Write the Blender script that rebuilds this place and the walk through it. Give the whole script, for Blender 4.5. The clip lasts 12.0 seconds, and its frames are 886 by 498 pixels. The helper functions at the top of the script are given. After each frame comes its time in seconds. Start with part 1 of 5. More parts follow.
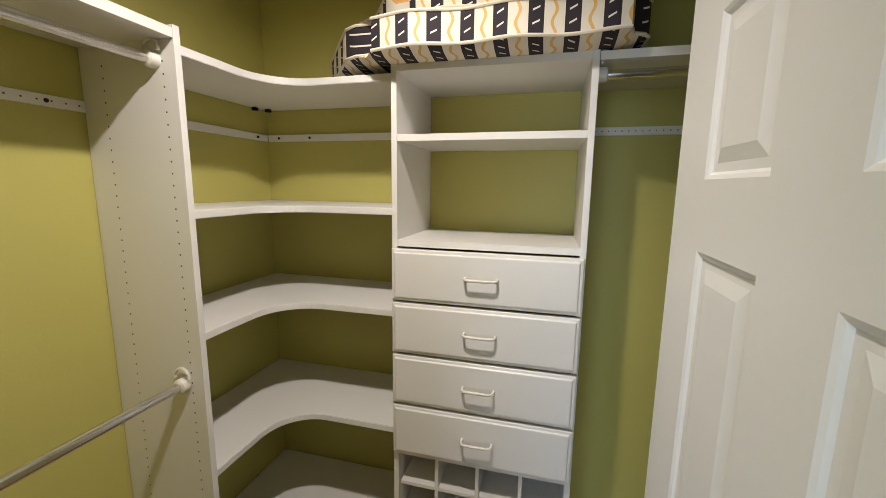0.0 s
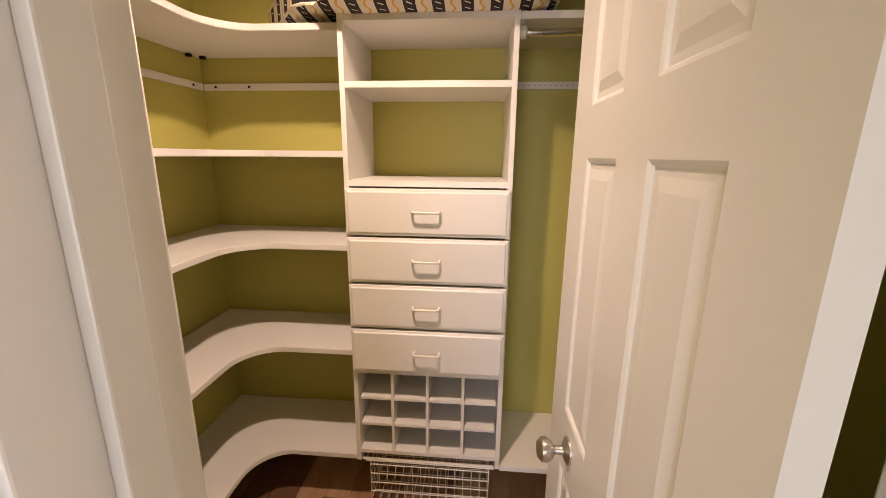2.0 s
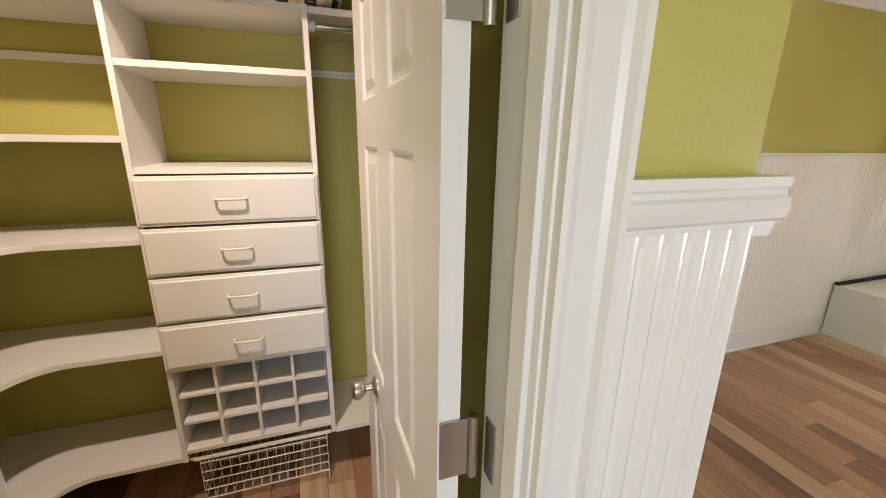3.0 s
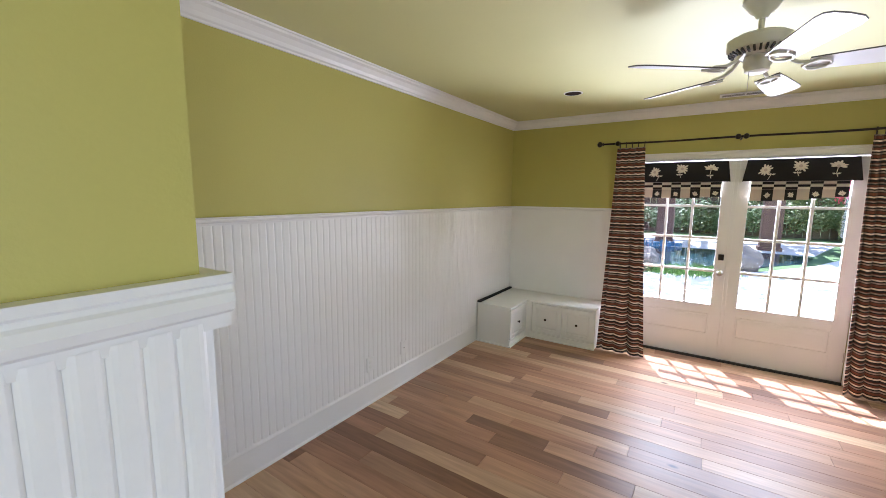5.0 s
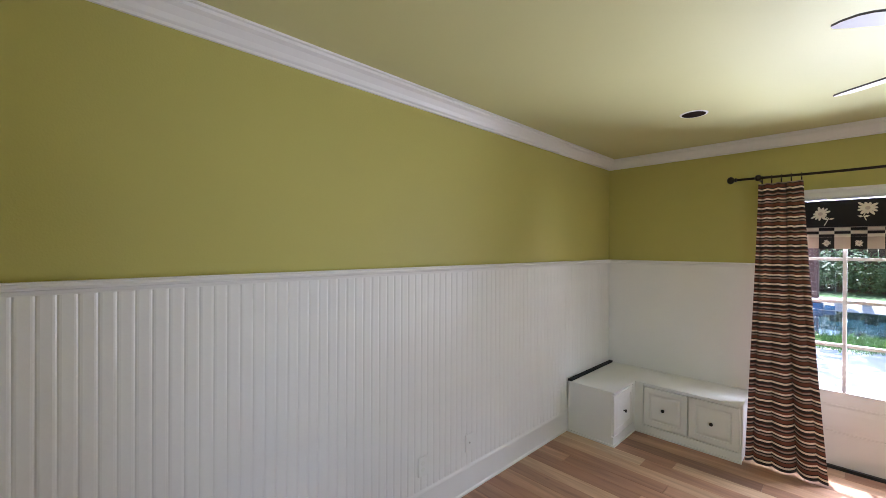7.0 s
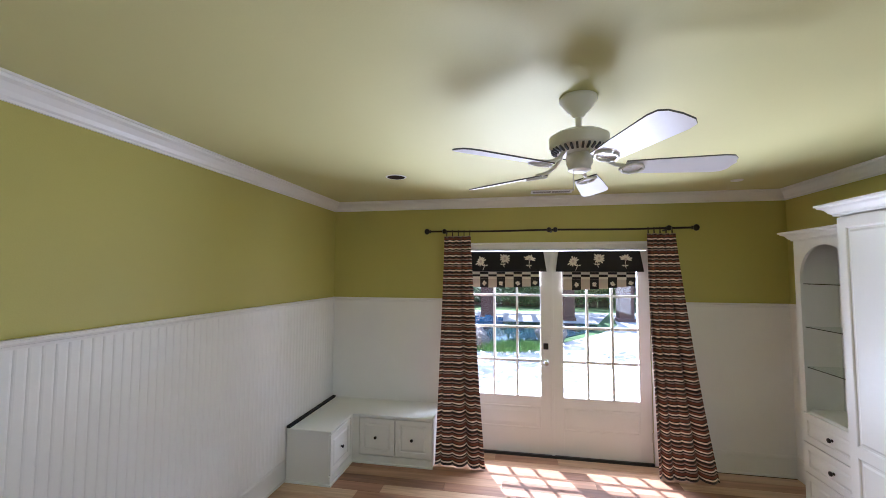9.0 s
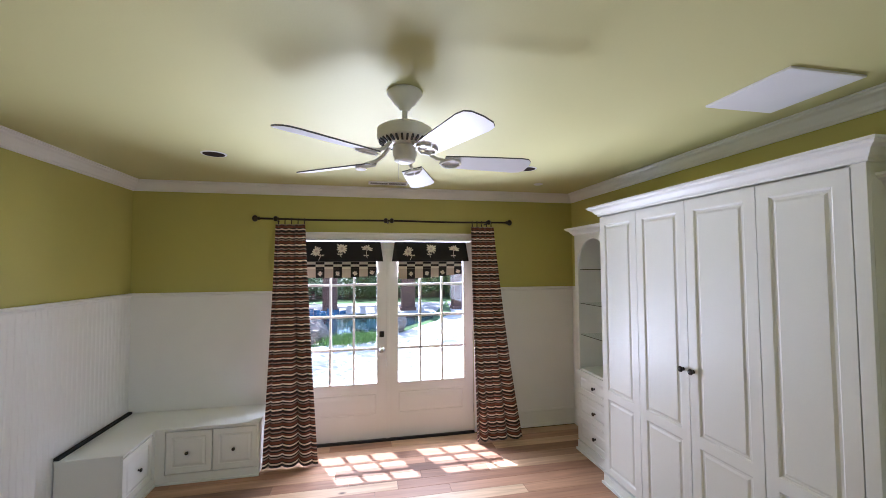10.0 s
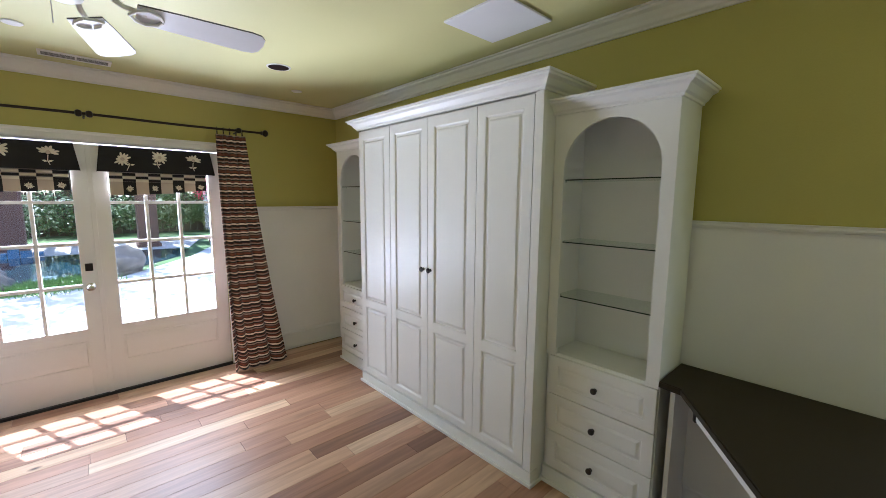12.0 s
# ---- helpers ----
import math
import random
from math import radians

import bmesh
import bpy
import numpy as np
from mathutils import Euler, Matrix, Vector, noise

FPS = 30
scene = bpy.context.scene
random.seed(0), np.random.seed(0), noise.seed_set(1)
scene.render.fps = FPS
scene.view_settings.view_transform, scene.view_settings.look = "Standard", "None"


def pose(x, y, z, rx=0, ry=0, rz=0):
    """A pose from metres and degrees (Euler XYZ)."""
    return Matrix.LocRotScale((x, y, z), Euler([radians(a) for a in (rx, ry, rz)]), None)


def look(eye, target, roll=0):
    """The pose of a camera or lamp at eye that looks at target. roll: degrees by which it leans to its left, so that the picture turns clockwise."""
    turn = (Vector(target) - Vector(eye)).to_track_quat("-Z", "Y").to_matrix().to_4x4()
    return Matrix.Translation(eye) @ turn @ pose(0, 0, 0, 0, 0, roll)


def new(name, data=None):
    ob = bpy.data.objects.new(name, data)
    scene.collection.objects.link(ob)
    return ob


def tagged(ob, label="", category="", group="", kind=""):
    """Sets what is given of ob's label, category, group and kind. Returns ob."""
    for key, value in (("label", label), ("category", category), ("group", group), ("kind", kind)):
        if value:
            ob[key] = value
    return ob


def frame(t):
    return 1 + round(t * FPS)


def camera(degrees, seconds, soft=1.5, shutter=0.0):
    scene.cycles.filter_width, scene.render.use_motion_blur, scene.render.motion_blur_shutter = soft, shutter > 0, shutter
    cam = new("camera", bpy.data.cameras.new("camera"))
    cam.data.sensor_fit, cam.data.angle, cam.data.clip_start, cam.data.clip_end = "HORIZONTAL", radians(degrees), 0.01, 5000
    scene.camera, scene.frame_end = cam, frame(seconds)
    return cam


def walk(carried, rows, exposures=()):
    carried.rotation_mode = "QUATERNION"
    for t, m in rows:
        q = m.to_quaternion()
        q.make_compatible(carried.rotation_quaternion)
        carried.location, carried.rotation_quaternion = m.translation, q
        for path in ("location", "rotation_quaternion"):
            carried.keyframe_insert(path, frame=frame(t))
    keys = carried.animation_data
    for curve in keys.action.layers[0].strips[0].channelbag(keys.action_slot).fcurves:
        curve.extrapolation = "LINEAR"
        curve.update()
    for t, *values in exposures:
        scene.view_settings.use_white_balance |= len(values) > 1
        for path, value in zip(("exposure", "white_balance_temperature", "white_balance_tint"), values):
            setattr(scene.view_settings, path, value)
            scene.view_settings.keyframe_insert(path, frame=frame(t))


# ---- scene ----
# ---- camera ----
cam = camera(96.5, 12.0, 0.85)
PATH = [
    (0, (2.615, -0.552, 1.67), (2.111, 1.358, 1.355), 0.7),
    (0.5, (2.615, -0.57, 1.647), (1.977, 1.299, 1.328), 0.7),
    (1, (2.621, -0.606, 1.626), (2.015, 1.269, 1.283), 0.7),
    (1.5, (2.616, -0.671, 1.61), (2.174, 1.237, 1.204), 0.5),
    (2, (2.601, -0.771, 1.579), (2.443, 1.169, 1.121), 0.5),
    (2.5, (2.631, -0.862, 1.567), (2.834, 1.064, 1.069), 0.6),
    (3, (2.685, -0.956, 1.594), (3.316, 0.867, 1.063), 0.8),
    (3.5, (2.737, -1.081, 1.638), (3.776, 0.55, 1.127), 0.9),
    (3.7, (2.769, -1.125, 1.653), (3.937, 0.422, 1.161), 1.0),
    (5.3, (3.043, -1.165, 1.67), (4.715, -0.094, 1.424), 0.4),
    (5.5, (3.112, -1.089, 1.68), (4.77, 0.008, 1.462), 0.6),
    (6, (3.294, -0.926, 1.637), (4.861, 0.31, 1.507), 0.4),
    (6.5, (3.461, -0.867, 1.658), (4.857, 0.564, 1.592), 0.4),
    (6.7, (3.503, -0.837, 1.64), (4.863, 0.63, 1.616), 0.4),
    (8.5, (3.681, -0.937, 1.834), (5.538, -0.199, 1.922), 0.6),
    (9, (3.644, -1.029, 1.816), (5.607, -0.664, 1.934), 0.2),
    (9.5, (3.635, -1.08, 1.798), (5.632, -1.114, 1.906), 0.2),
    (10, (3.629, -1.111, 1.783), (5.586, -1.512, 1.866), -0.3),
    (10.5, (3.623, -1.178, 1.756), (5.494, -1.884, 1.781), 0.1),
    (11, (3.617, -1.229, 1.728), (5.365, -2.198, 1.669), 0.1),
    (11.5, (3.618, -1.262, 1.688), (5.223, -2.445, 1.528), 0.2),
    (12, (3.625, -1.279, 1.641), (5.082, -2.625, 1.384), 0.4),
]

EXPOSURES = [(0.0, 3.15, 5500, 10), (1.0, 3.3, 5300, 11), (1.5, 3.35, 6000, 17), (2.0, 3.45, 7100, 29), (2.6, 3.45, 7300, 30), (3.2, 3.5, 6000, 15),
             (3.7, 3.55, 5800, 14), (5.3, 3.25, 5600, 20), (6.7, 3.2, 5550, 20), (8.4, 3.0, 5350, 20), (10.5, 3.0, 5400, 21), (12.0, 3.0, 5400, 17)]
walk(cam, [(t, look(eye, target, roll)) for t, eye, target, roll in PATH], EXPOSURES)

# ---- world, sun, lamps ----
SUN_TO = Vector((0.30, 0.13, 0.575)).normalized()
world = bpy.data.worlds.new("sky")
scene.world = world
world.use_nodes = True
wn = world.node_tree
sky = wn.nodes.new("ShaderNodeTexSky")
sky.sky_type = "NISHITA"
sky.sun_disc = False
sky.sun_elevation = math.asin(SUN_TO.z)
sky.sun_rotation = math.atan2(SUN_TO.x, SUN_TO.y)
wn.links.new(sky.outputs[0], wn.nodes["Background"].inputs[0])
wn.nodes["Background"].inputs[1].default_value = 0.085
sun = bpy.data.lights.new("sun", "SUN")
sun.energy, sun.angle, sun.color = 2.9, radians(0.6), (1.0, 0.97, 0.93)
new("sun", sun).matrix_world = look(SUN_TO * 30, (0, 0, 0))
bulb = bpy.data.lights.new("closet_bulb", "SPOT")
bulb.energy, bulb.color, bulb.spot_size, bulb.spot_blend, bulb.shadow_soft_size = 9.5, (1.0, 0.82, 0.63), radians(128), 1.0, 0.03
new("closet_bulb", bulb).matrix_world = look((2.34, -0.06, 2.56), (1.84, 0.56, 0.6))


# added fill lamp outside the French doors, in place of light off the patio
bounce = bpy.data.lights.new("patio_bounce_fill", "AREA")
bounce.shape, bounce.size, bounce.size_y, bounce.energy, bounce.color = "RECTANGLE", 1.2, 1.9, 58.0, (0.96, 0.97, 1.0)
new("patio_bounce_fill", bounce).matrix_world = look((8.65, -1.38, 0.10), (5.9, -1.30, 2.1))
# added fill lamp out of view, strengthens the sky light through the glass
sky_fill = bpy.data.lights.new("patio_sky_fill", "AREA")
sky_fill.shape, sky_fill.size, sky_fill.size_y, sky_fill.energy, sky_fill.color = "RECTANGLE", 1.9, 1.0, 44.0, (0.90, 0.95, 1.0)
new("patio_sky_fill", sky_fill).matrix_world = look((8.75, -1.38, 2.42), (5.6, -1.38, 0.7))


# added fill lamp in an unseen, assumed south window, lights the closet front
window_fill = bpy.data.lights.new("assumed_window_fill", "AREA")
window_fill.shape, window_fill.size, window_fill.size_y, window_fill.energy, window_fill.color = "RECTANGLE", 1.5, 1.25, 3.8, (0.86, 0.93, 1.0)
new("assumed_window_fill", window_fill).matrix_world = look((1.95, -3.52, 1.5), (1.95, 0, 1.5))


# ---- materials ----
def nodes_of(name):
    m = bpy.data.materials.new(name)
    m.use_nodes = True
    nt = m.node_tree
    return m, nt, nt.nodes["Principled BSDF"]


def mat(name, col, rough=0.5, vary=0.06, scale=4.0, fine=60.0, bump=0.08, metal=0.0, stretch=(1, 1, 1), spec=0.5, rand=0.0):
    """Paint or plain material with broad and fine variation, gloss wear and fine relief."""
    m, nt, b = nodes_of(name)
    n, l = nt.nodes, nt.links
    tc, mp = n.new("ShaderNodeTexCoord"), n.new("ShaderNodeMapping")
    mp.inputs["Scale"].default_value = stretch
    l.new(tc.outputs["Object"], mp.inputs[0])
    a, c = n.new("ShaderNodeTexNoise"), n.new("ShaderNodeTexNoise")
    a.inputs["Scale"].default_value, c.inputs["Scale"].default_value = scale, fine
    a.inputs["Detail"].default_value, c.inputs["Detail"].default_value = 5, 3
    l.new(mp.outputs[0], a.inputs[0]), l.new(mp.outputs[0], c.inputs[0])
    mix = n.new("ShaderNodeMath")
    mix.operation = "MULTIPLY_ADD"
    mix.inputs[1].default_value = 0.35
    l.new(c.outputs[0], mix.inputs[0]), l.new(a.outputs[0], mix.inputs[2])
    ramp = n.new("ShaderNodeMapRange")
    ramp.inputs[1].default_value, ramp.inputs[2].default_value = 0.35, 1.0
    ramp.inputs[3].default_value, ramp.inputs[4].default_value = 1 - vary, 1 + vary
    l.new(mix.outputs[0], ramp.inputs[0])
    hsv = n.new("ShaderNodeHueSaturation")
    hsv.inputs["Color"].default_value = (*col, 1)
    val = ramp.outputs[0]
    if rand:
        oi, rr, mu = n.new("ShaderNodeObjectInfo"), n.new("ShaderNodeMapRange"), n.new("ShaderNodeMath")
        rr.inputs[3].default_value, rr.inputs[4].default_value = 1 - rand, 1 + rand
        mu.operation = "MULTIPLY"
        l.new(oi.outputs["Random"], rr.inputs[0]), l.new(rr.outputs[0], mu.inputs[0]), l.new(val, mu.inputs[1])
        val = mu.outputs[0]
    l.new(val, hsv.inputs["Value"])
    l.new(hsv.outputs[0], b.inputs["Base Color"])
    rg = n.new("ShaderNodeMapRange")
    rg.inputs[3].default_value, rg.inputs[4].default_value = max(0.02, rough - 0.06), min(1, rough + 0.06)
    l.new(a.outputs[0], rg.inputs[0]), l.new(rg.outputs[0], b.inputs["Roughness"])
    b.inputs["Metallic"].default_value = metal
    b.inputs["Specular IOR Level"].default_value = spec
    if bump:
        bp = n.new("ShaderNodeBump")
        bp.inputs["Strength"].default_value, bp.inputs["Distance"].default_value = bump, 0.004
        l.new(c.outputs[0], bp.inputs["Height"]), l.new(bp.outputs[0], b.inputs["Normal"])
    return m


GREEN = mat("green_wall_paint", (0.49, 0.45, 0.118), 0.55, 0.04, 1.5, 140, 0.12)
CEIL = mat("pale_green_ceiling_paint", (0.60, 0.575, 0.275), 0.6, 0.03, 1.2, 120, 0.08)
WHITE = mat("white_gloss_paint", (0.80, 0.79, 0.77), 0.32, 0.025, 2.0, 90, 0.05)
TRIM = mat("white_trim_paint", (0.82, 0.81, 0.79), 0.35, 0.03, 3.0, 80, 0.05)
MELA = mat("white_melamine", (0.78, 0.76, 0.73), 0.38, 0.02, 3.0, 200, 0.05)
LACQ = mat("white_cabinet_lacquer", (0.78, 0.78, 0.74), 0.42, 0.02, 2.0, 120, 0.04)
CHROME = mat("brushed_chrome", (0.70, 0.69, 0.68), 0.22, 0.05, 8, 200, 0.03, metal=1.0)
NICKEL = mat("satin_nickel", (0.55, 0.53, 0.50), 0.35, 0.06, 8, 200, 0.03, metal=1.0)
BLACK = mat("oil_rubbed_bronze", (0.025, 0.020, 0.018), 0.38, 0.2, 20, 150, 0.08, metal=0.6)
FOAM = mat("black_foam", (0.015, 0.015, 0.016), 0.9, 0.2, 20, 200, 0.3)
DESK = mat("dark_brown_laminate", (0.032, 0.024, 0.012), 0.5, 0.15, 3, 60, 0.05, stretch=(1, 6, 6), spec=0.15)
HOLE = mat("painted_hole_shade", (0.10, 0.09, 0.07), 0.8, 0.05, 9, 60, 0)
FANW = mat("cream_fan_enamel", (0.72, 0.70, 0.63), 0.35, 0.03, 6, 90, 0.03)
BLADE = mat("white_fan_blade", (0.80, 0.80, 0.82), 0.42, 0.03, 5, 90, 0.05)
BLEDGE = mat("dark_blade_edge", (0.10, 0.09, 0.08), 0.6, 0.1, 9, 90, 0.05)
WIRE = mat("white_coated_wire", (0.75, 0.72, 0.66), 0.35, 0.03, 9, 90, 0)
CANIN = mat("painted_recess_shade", (0.02, 0.012, 0.009), 0.95, 0.1, 12, 90, 0.05, spec=0.05)
VENT = mat("painted_vent_shade", (0.05, 0.05, 0.055), 0.6, 0.1, 12, 90, 0)
CREAM = mat("cream_cotton", (0.74, 0.68, 0.56), 0.85, 0.06, 10, 300, 0.2)
BLKCLOTH = mat("black_cotton", (0.014, 0.013, 0.014), 0.9, 0.2, 10, 300, 0.2)
TAN = mat("tan_cotton", (0.55, 0.46, 0.38), 0.85, 0.06, 10, 300, 0.2)
SILL = mat("bronze_threshold", (0.035, 0.03, 0.027), 0.6, 0.15, 12, 90, 0.05, metal=0.2)
CONCRETE = mat("pale_patio_concrete", (0.50, 0.47, 0.43), 0.9, 0.22, 1.3, 40, 0.4)
BOULDER = mat("grey_tan_boulder", (0.15, 0.13, 0.115), 0.9, 0.35, 3, 30, 0.8)
POST = mat("red_brown_timber", (0.10, 0.045, 0.033), 0.8, 0.25, 3, 40, 0.3, stretch=(4, 4, 0.5))
FENCE = mat("weathered_dark_fence", (0.075, 0.045, 0.034), 0.9, 0.3, 2, 30, 0.3, stretch=(4, 4, 0.5), rand=0.25)
LAWN = mat("lawn", (0.055, 0.11, 0.03), 0.95, 0.5, 0.9, 25, 0.8)
LEAF = mat("green_leaves", (0.055, 0.10, 0.03), 0.6, 0.45, 1.2, 12, 0.2)
BLADEGRASS = mat("bright_grass_blades", (0.12, 0.24, 0.04), 0.6, 0.35, 3, 12, 0.0)
BARK = mat("bark", (0.10, 0.07, 0.05), 0.95, 0.3, 4, 30, 0.8)
PINK = mat("pink_red_blossom", (0.65, 0.06, 0.12), 0.7, 0.3, 3, 12, 0.0)
POOLGLINT = mat("pool_glint_blue", (0.03, 0.12, 0.24), 0.25, 0.5, 5, 16, 0.1)
STUCCO = mat("outside_stucco", (0.5, 0.47, 0.4), 0.9, 0.08, 2, 60, 0.3)


def glass_mat():
    m, nt, b = nodes_of("window_glass")
    n, l = nt.nodes, nt.links
    tr, gl, mx, fr = n.new("ShaderNodeBsdfTransparent"), n.new("ShaderNodeBsdfGlossy"), n.new("ShaderNodeMixShader"), n.new("ShaderNodeFresnel")
    tr.inputs[0].default_value = (0.95, 0.97, 0.96, 1)
    gl.inputs["Roughness"].default_value = 0.02
    l.new(fr.outputs[0], mx.inputs[0]), l.new(tr.outputs[0], mx.inputs[1]), l.new(gl.outputs[0], mx.inputs[2])
    l.new(mx.outputs[0], n["Material Output"].inputs[0])
    return m


GLASS = glass_mat()


def shelf_glass():
    m, nt, b = nodes_of("glass_shelf")
    n, l = nt.nodes, nt.links
    tr, gl, mx = n.new("ShaderNodeBsdfTransparent"), n.new("ShaderNodeBsdfGlossy"), n.new("ShaderNodeMixShader")
    tr.inputs[0].default_value = (0.93, 0.96, 0.94, 1)
    gl.inputs["Roughness"].default_value = 0.03
    mx.inputs[0].default_value = 0.10
    l.new(tr.outputs[0], mx.inputs[1]), l.new(gl.outputs[0], mx.inputs[2]), l.new(mx.outputs[0], n["Material Output"].inputs[0])
    return m


SHELFGLASS = shelf_glass()
GEDGE = mat("dark_green_glass_edge", (0.012, 0.03, 0.026), 0.15, 0.1, 5, 50, 0)


def water_mat():
    m, nt, b = nodes_of("pool_water")
    b.inputs["Base Color"].default_value = (0.012, 0.035, 0.05, 1)
    b.inputs["Roughness"].default_value = 0.06
    w, bp = nt.nodes.new("ShaderNodeTexNoise"), nt.nodes.new("ShaderNodeBump")
    w.inputs["Scale"].default_value = 3.0
    bp.inputs["Strength"].default_value, bp.inputs["Distance"].default_value = 0.4, 0.05
    nt.links.new(w.outputs[0], bp.inputs["Height"]), nt.links.new(bp.outputs[0], b.inputs["Normal"])
    return m


WATER = water_mat()


def plank_mat():
    m, nt, b = nodes_of("mixed_tone_hardwood")
    n, l = nt.nodes, nt.links
    tc, oi = n.new("ShaderNodeTexCoord"), n.new("ShaderNodeObjectInfo")
    off = n.new("ShaderNodeVectorMath")
    off.operation = "MULTIPLY_ADD"
    comb = n.new("ShaderNodeCombineXYZ")
    for i in range(3):
        l.new(oi.outputs["Random"], comb.inputs[i])
    off.inputs[1].default_value = (37, 53, 11)
    l.new(comb.outputs[0], off.inputs[0]), l.new(tc.outputs["Object"], off.inputs[2])
    mp = n.new("ShaderNodeMapping")
    mp.inputs["Scale"].default_value = (16, 1.1, 1)
    l.new(off.outputs[0], mp.inputs[0])
    g = n.new("ShaderNodeTexNoise")
    g.inputs["Scale"].default_value, g.inputs["Detail"].default_value, g.inputs["Distortion"].default_value = 1.6, 8, 0.7
    l.new(mp.outputs[0], g.inputs[0])
    tone = n.new("ShaderNodeValToRGB")
    tone.color_ramp.interpolation = "LINEAR"
    stops = [(0.0, (0.150, 0.075, 0.045)), (0.14, (0.33, 0.175, 0.105)), (0.34, (0.41, 0.225, 0.135)), (0.56, (0.47, 0.285, 0.170)),
             (0.74, (0.62, 0.435, 0.275)), (0.88, (0.30, 0.160, 0.098)), (1.0, (0.22, 0.118, 0.072))]
    el = tone.color_ramp.elements
    el[0].position, el[0].color = stops[0][0], (*stops[0][1], 1)
    el[1].position, el[1].color = stops[-1][0], (*stops[-1][1], 1)
    for p, c in stops[1:-1]:
        el.new(p).color = (*c, 1)
    l.new(oi.outputs["Random"], tone.inputs[0])
    gr = n.new("ShaderNodeMapRange")
    gr.inputs[1].default_value, gr.inputs[2].default_value, gr.inputs[3].default_value, gr.inputs[4].default_value = 0.3, 0.7, 0.74, 1.16
    l.new(g.outputs[0], gr.inputs[0])
    hsv = n.new("ShaderNodeHueSaturation")
    l.new(tone.outputs[0], hsv.inputs["Color"]), l.new(gr.outputs[0], hsv.inputs["Value"])
    knot = n.new("ShaderNodeTexVoronoi")
    knot.inputs["Scale"].default_value = 2.1
    km = n.new("ShaderNodeMapping")
    km.inputs["Scale"].default_value = (1.0, 0.5, 1)
    l.new(off.outputs[0], km.inputs[0]), l.new(km.outputs[0], knot.inputs[0])
    kr = n.new("ShaderNodeMapRange")
    kr.inputs[1].default_value, kr.inputs[2].default_value, kr.inputs[3].default_value, kr.inputs[4].default_value = 0.018, 0.045, 0.15, 1.0
    l.new(knot.outputs["Distance"], kr.inputs[0])
    mul = n.new("ShaderNodeMix")
    mul.data_type, mul.blend_type = "RGBA", "MULTIPLY"
    mul.inputs[0].default_value = 1.0
    l.new(hsv.outputs[0], mul.inputs[6]), l.new(kr.outputs[0], mul.inputs[7])
    l.new(mul.outputs[2], b.inputs["Base Color"])
    b.inputs["Roughness"].default_value = 0.38
    b.inputs["Specular IOR Level"].default_value = 0.35
    bp = n.new("ShaderNodeBump")
    bp.inputs["Strength"].default_value, bp.inputs["Distance"].default_value = 0.12, 0.003
    l.new(g.outputs[0], bp.inputs["Height"]), l.new(bp.outputs[0], b.inputs["Normal"])
    return m


PLANK = plank_mat()
SUBFLOOR = mat("dark_joint", (0.06, 0.035, 0.02), 0.8, 0.1, 5, 50, 0)


def math_node(nt, op, a, b=None, c=None):
    nd = nt.nodes.new("ShaderNodeMath")
    nd.operation = op
    for i, v in enumerate((a, b, c)):
        if v is None:
            continue
        if isinstance(v, (int, float)):
            nd.inputs[i].default_value = v
        else:
            nt.links.new(v, nd.inputs[i])
    return nd.outputs[0]


def stripe_cloth():
    """Woven curtain cloth in bands of rust, cream, black and tan."""
    m, nt, b = nodes_of("striped_curtain_cloth")
    n, l = nt.nodes, nt.links
    tc, sp = n.new("ShaderNodeTexCoord"), n.new("ShaderNodeSeparateXYZ")
    uv = n.new("ShaderNodeUVMap")
    l.new(uv.outputs[0], sp.inputs[0])
    fr = math_node(nt, "FRACT", math_node(nt, "MULTIPLY", sp.outputs[1], 6.6))
    ramp = n.new("ShaderNodeValToRGB")
    ramp.color_ramp.interpolation = "CONSTANT"
    dark, rust, cream, tan = (0.012, 0.007, 0.007), (0.16, 0.042, 0.026), (0.84, 0.70, 0.57), (0.36, 0.26, 0.21)
    seq = [(0.0, dark), (0.13, cream), (0.22, dark), (0.27, rust), (0.42, dark), (0.46, tan), (0.54, dark), (0.62, cream), (0.70, rust), (0.82, dark), (0.89, tan), (0.96, rust)]
    el = ramp.color_ramp.elements
    el[0].color = (*seq[0][1], 1)
    el[1].position, el[1].color = seq[-1][0], (*seq[-1][1], 1)
    for p, c in seq[1:-1]:
        el.new(p).color = (*c, 1)
    l.new(fr, ramp.inputs[0])
    w = n.new("ShaderNodeTexNoise")
    w.inputs["Scale"].default_value = 180
    l.new(tc.outputs["Object"], w.inputs[0])
    hs, mr = n.new("ShaderNodeHueSaturation"), n.new("ShaderNodeMapRange")
    mr.inputs[3].default_value, mr.inputs[4].default_value = 0.75, 1.25
    l.new(w.outputs[0], mr.inputs[0]), l.new(mr.outputs[0], hs.inputs["Value"]), l.new(ramp.outputs[0], hs.inputs["Color"])
    l.new(hs.outputs[0], b.inputs["Base Color"])
    b.inputs["Roughness"].default_value = 0.75
    b.inputs["Sheen Weight"].default_value = 0.15
    bp = n.new("ShaderNodeBump")
    bp.inputs["Strength"].default_value, bp.inputs["Distance"].default_value = 0.2, 0.002
    l.new(w.outputs[0], bp.inputs["Height"]), l.new(bp.outputs[0], b.inputs["Normal"])
    return m


CURTAIN = stripe_cloth()


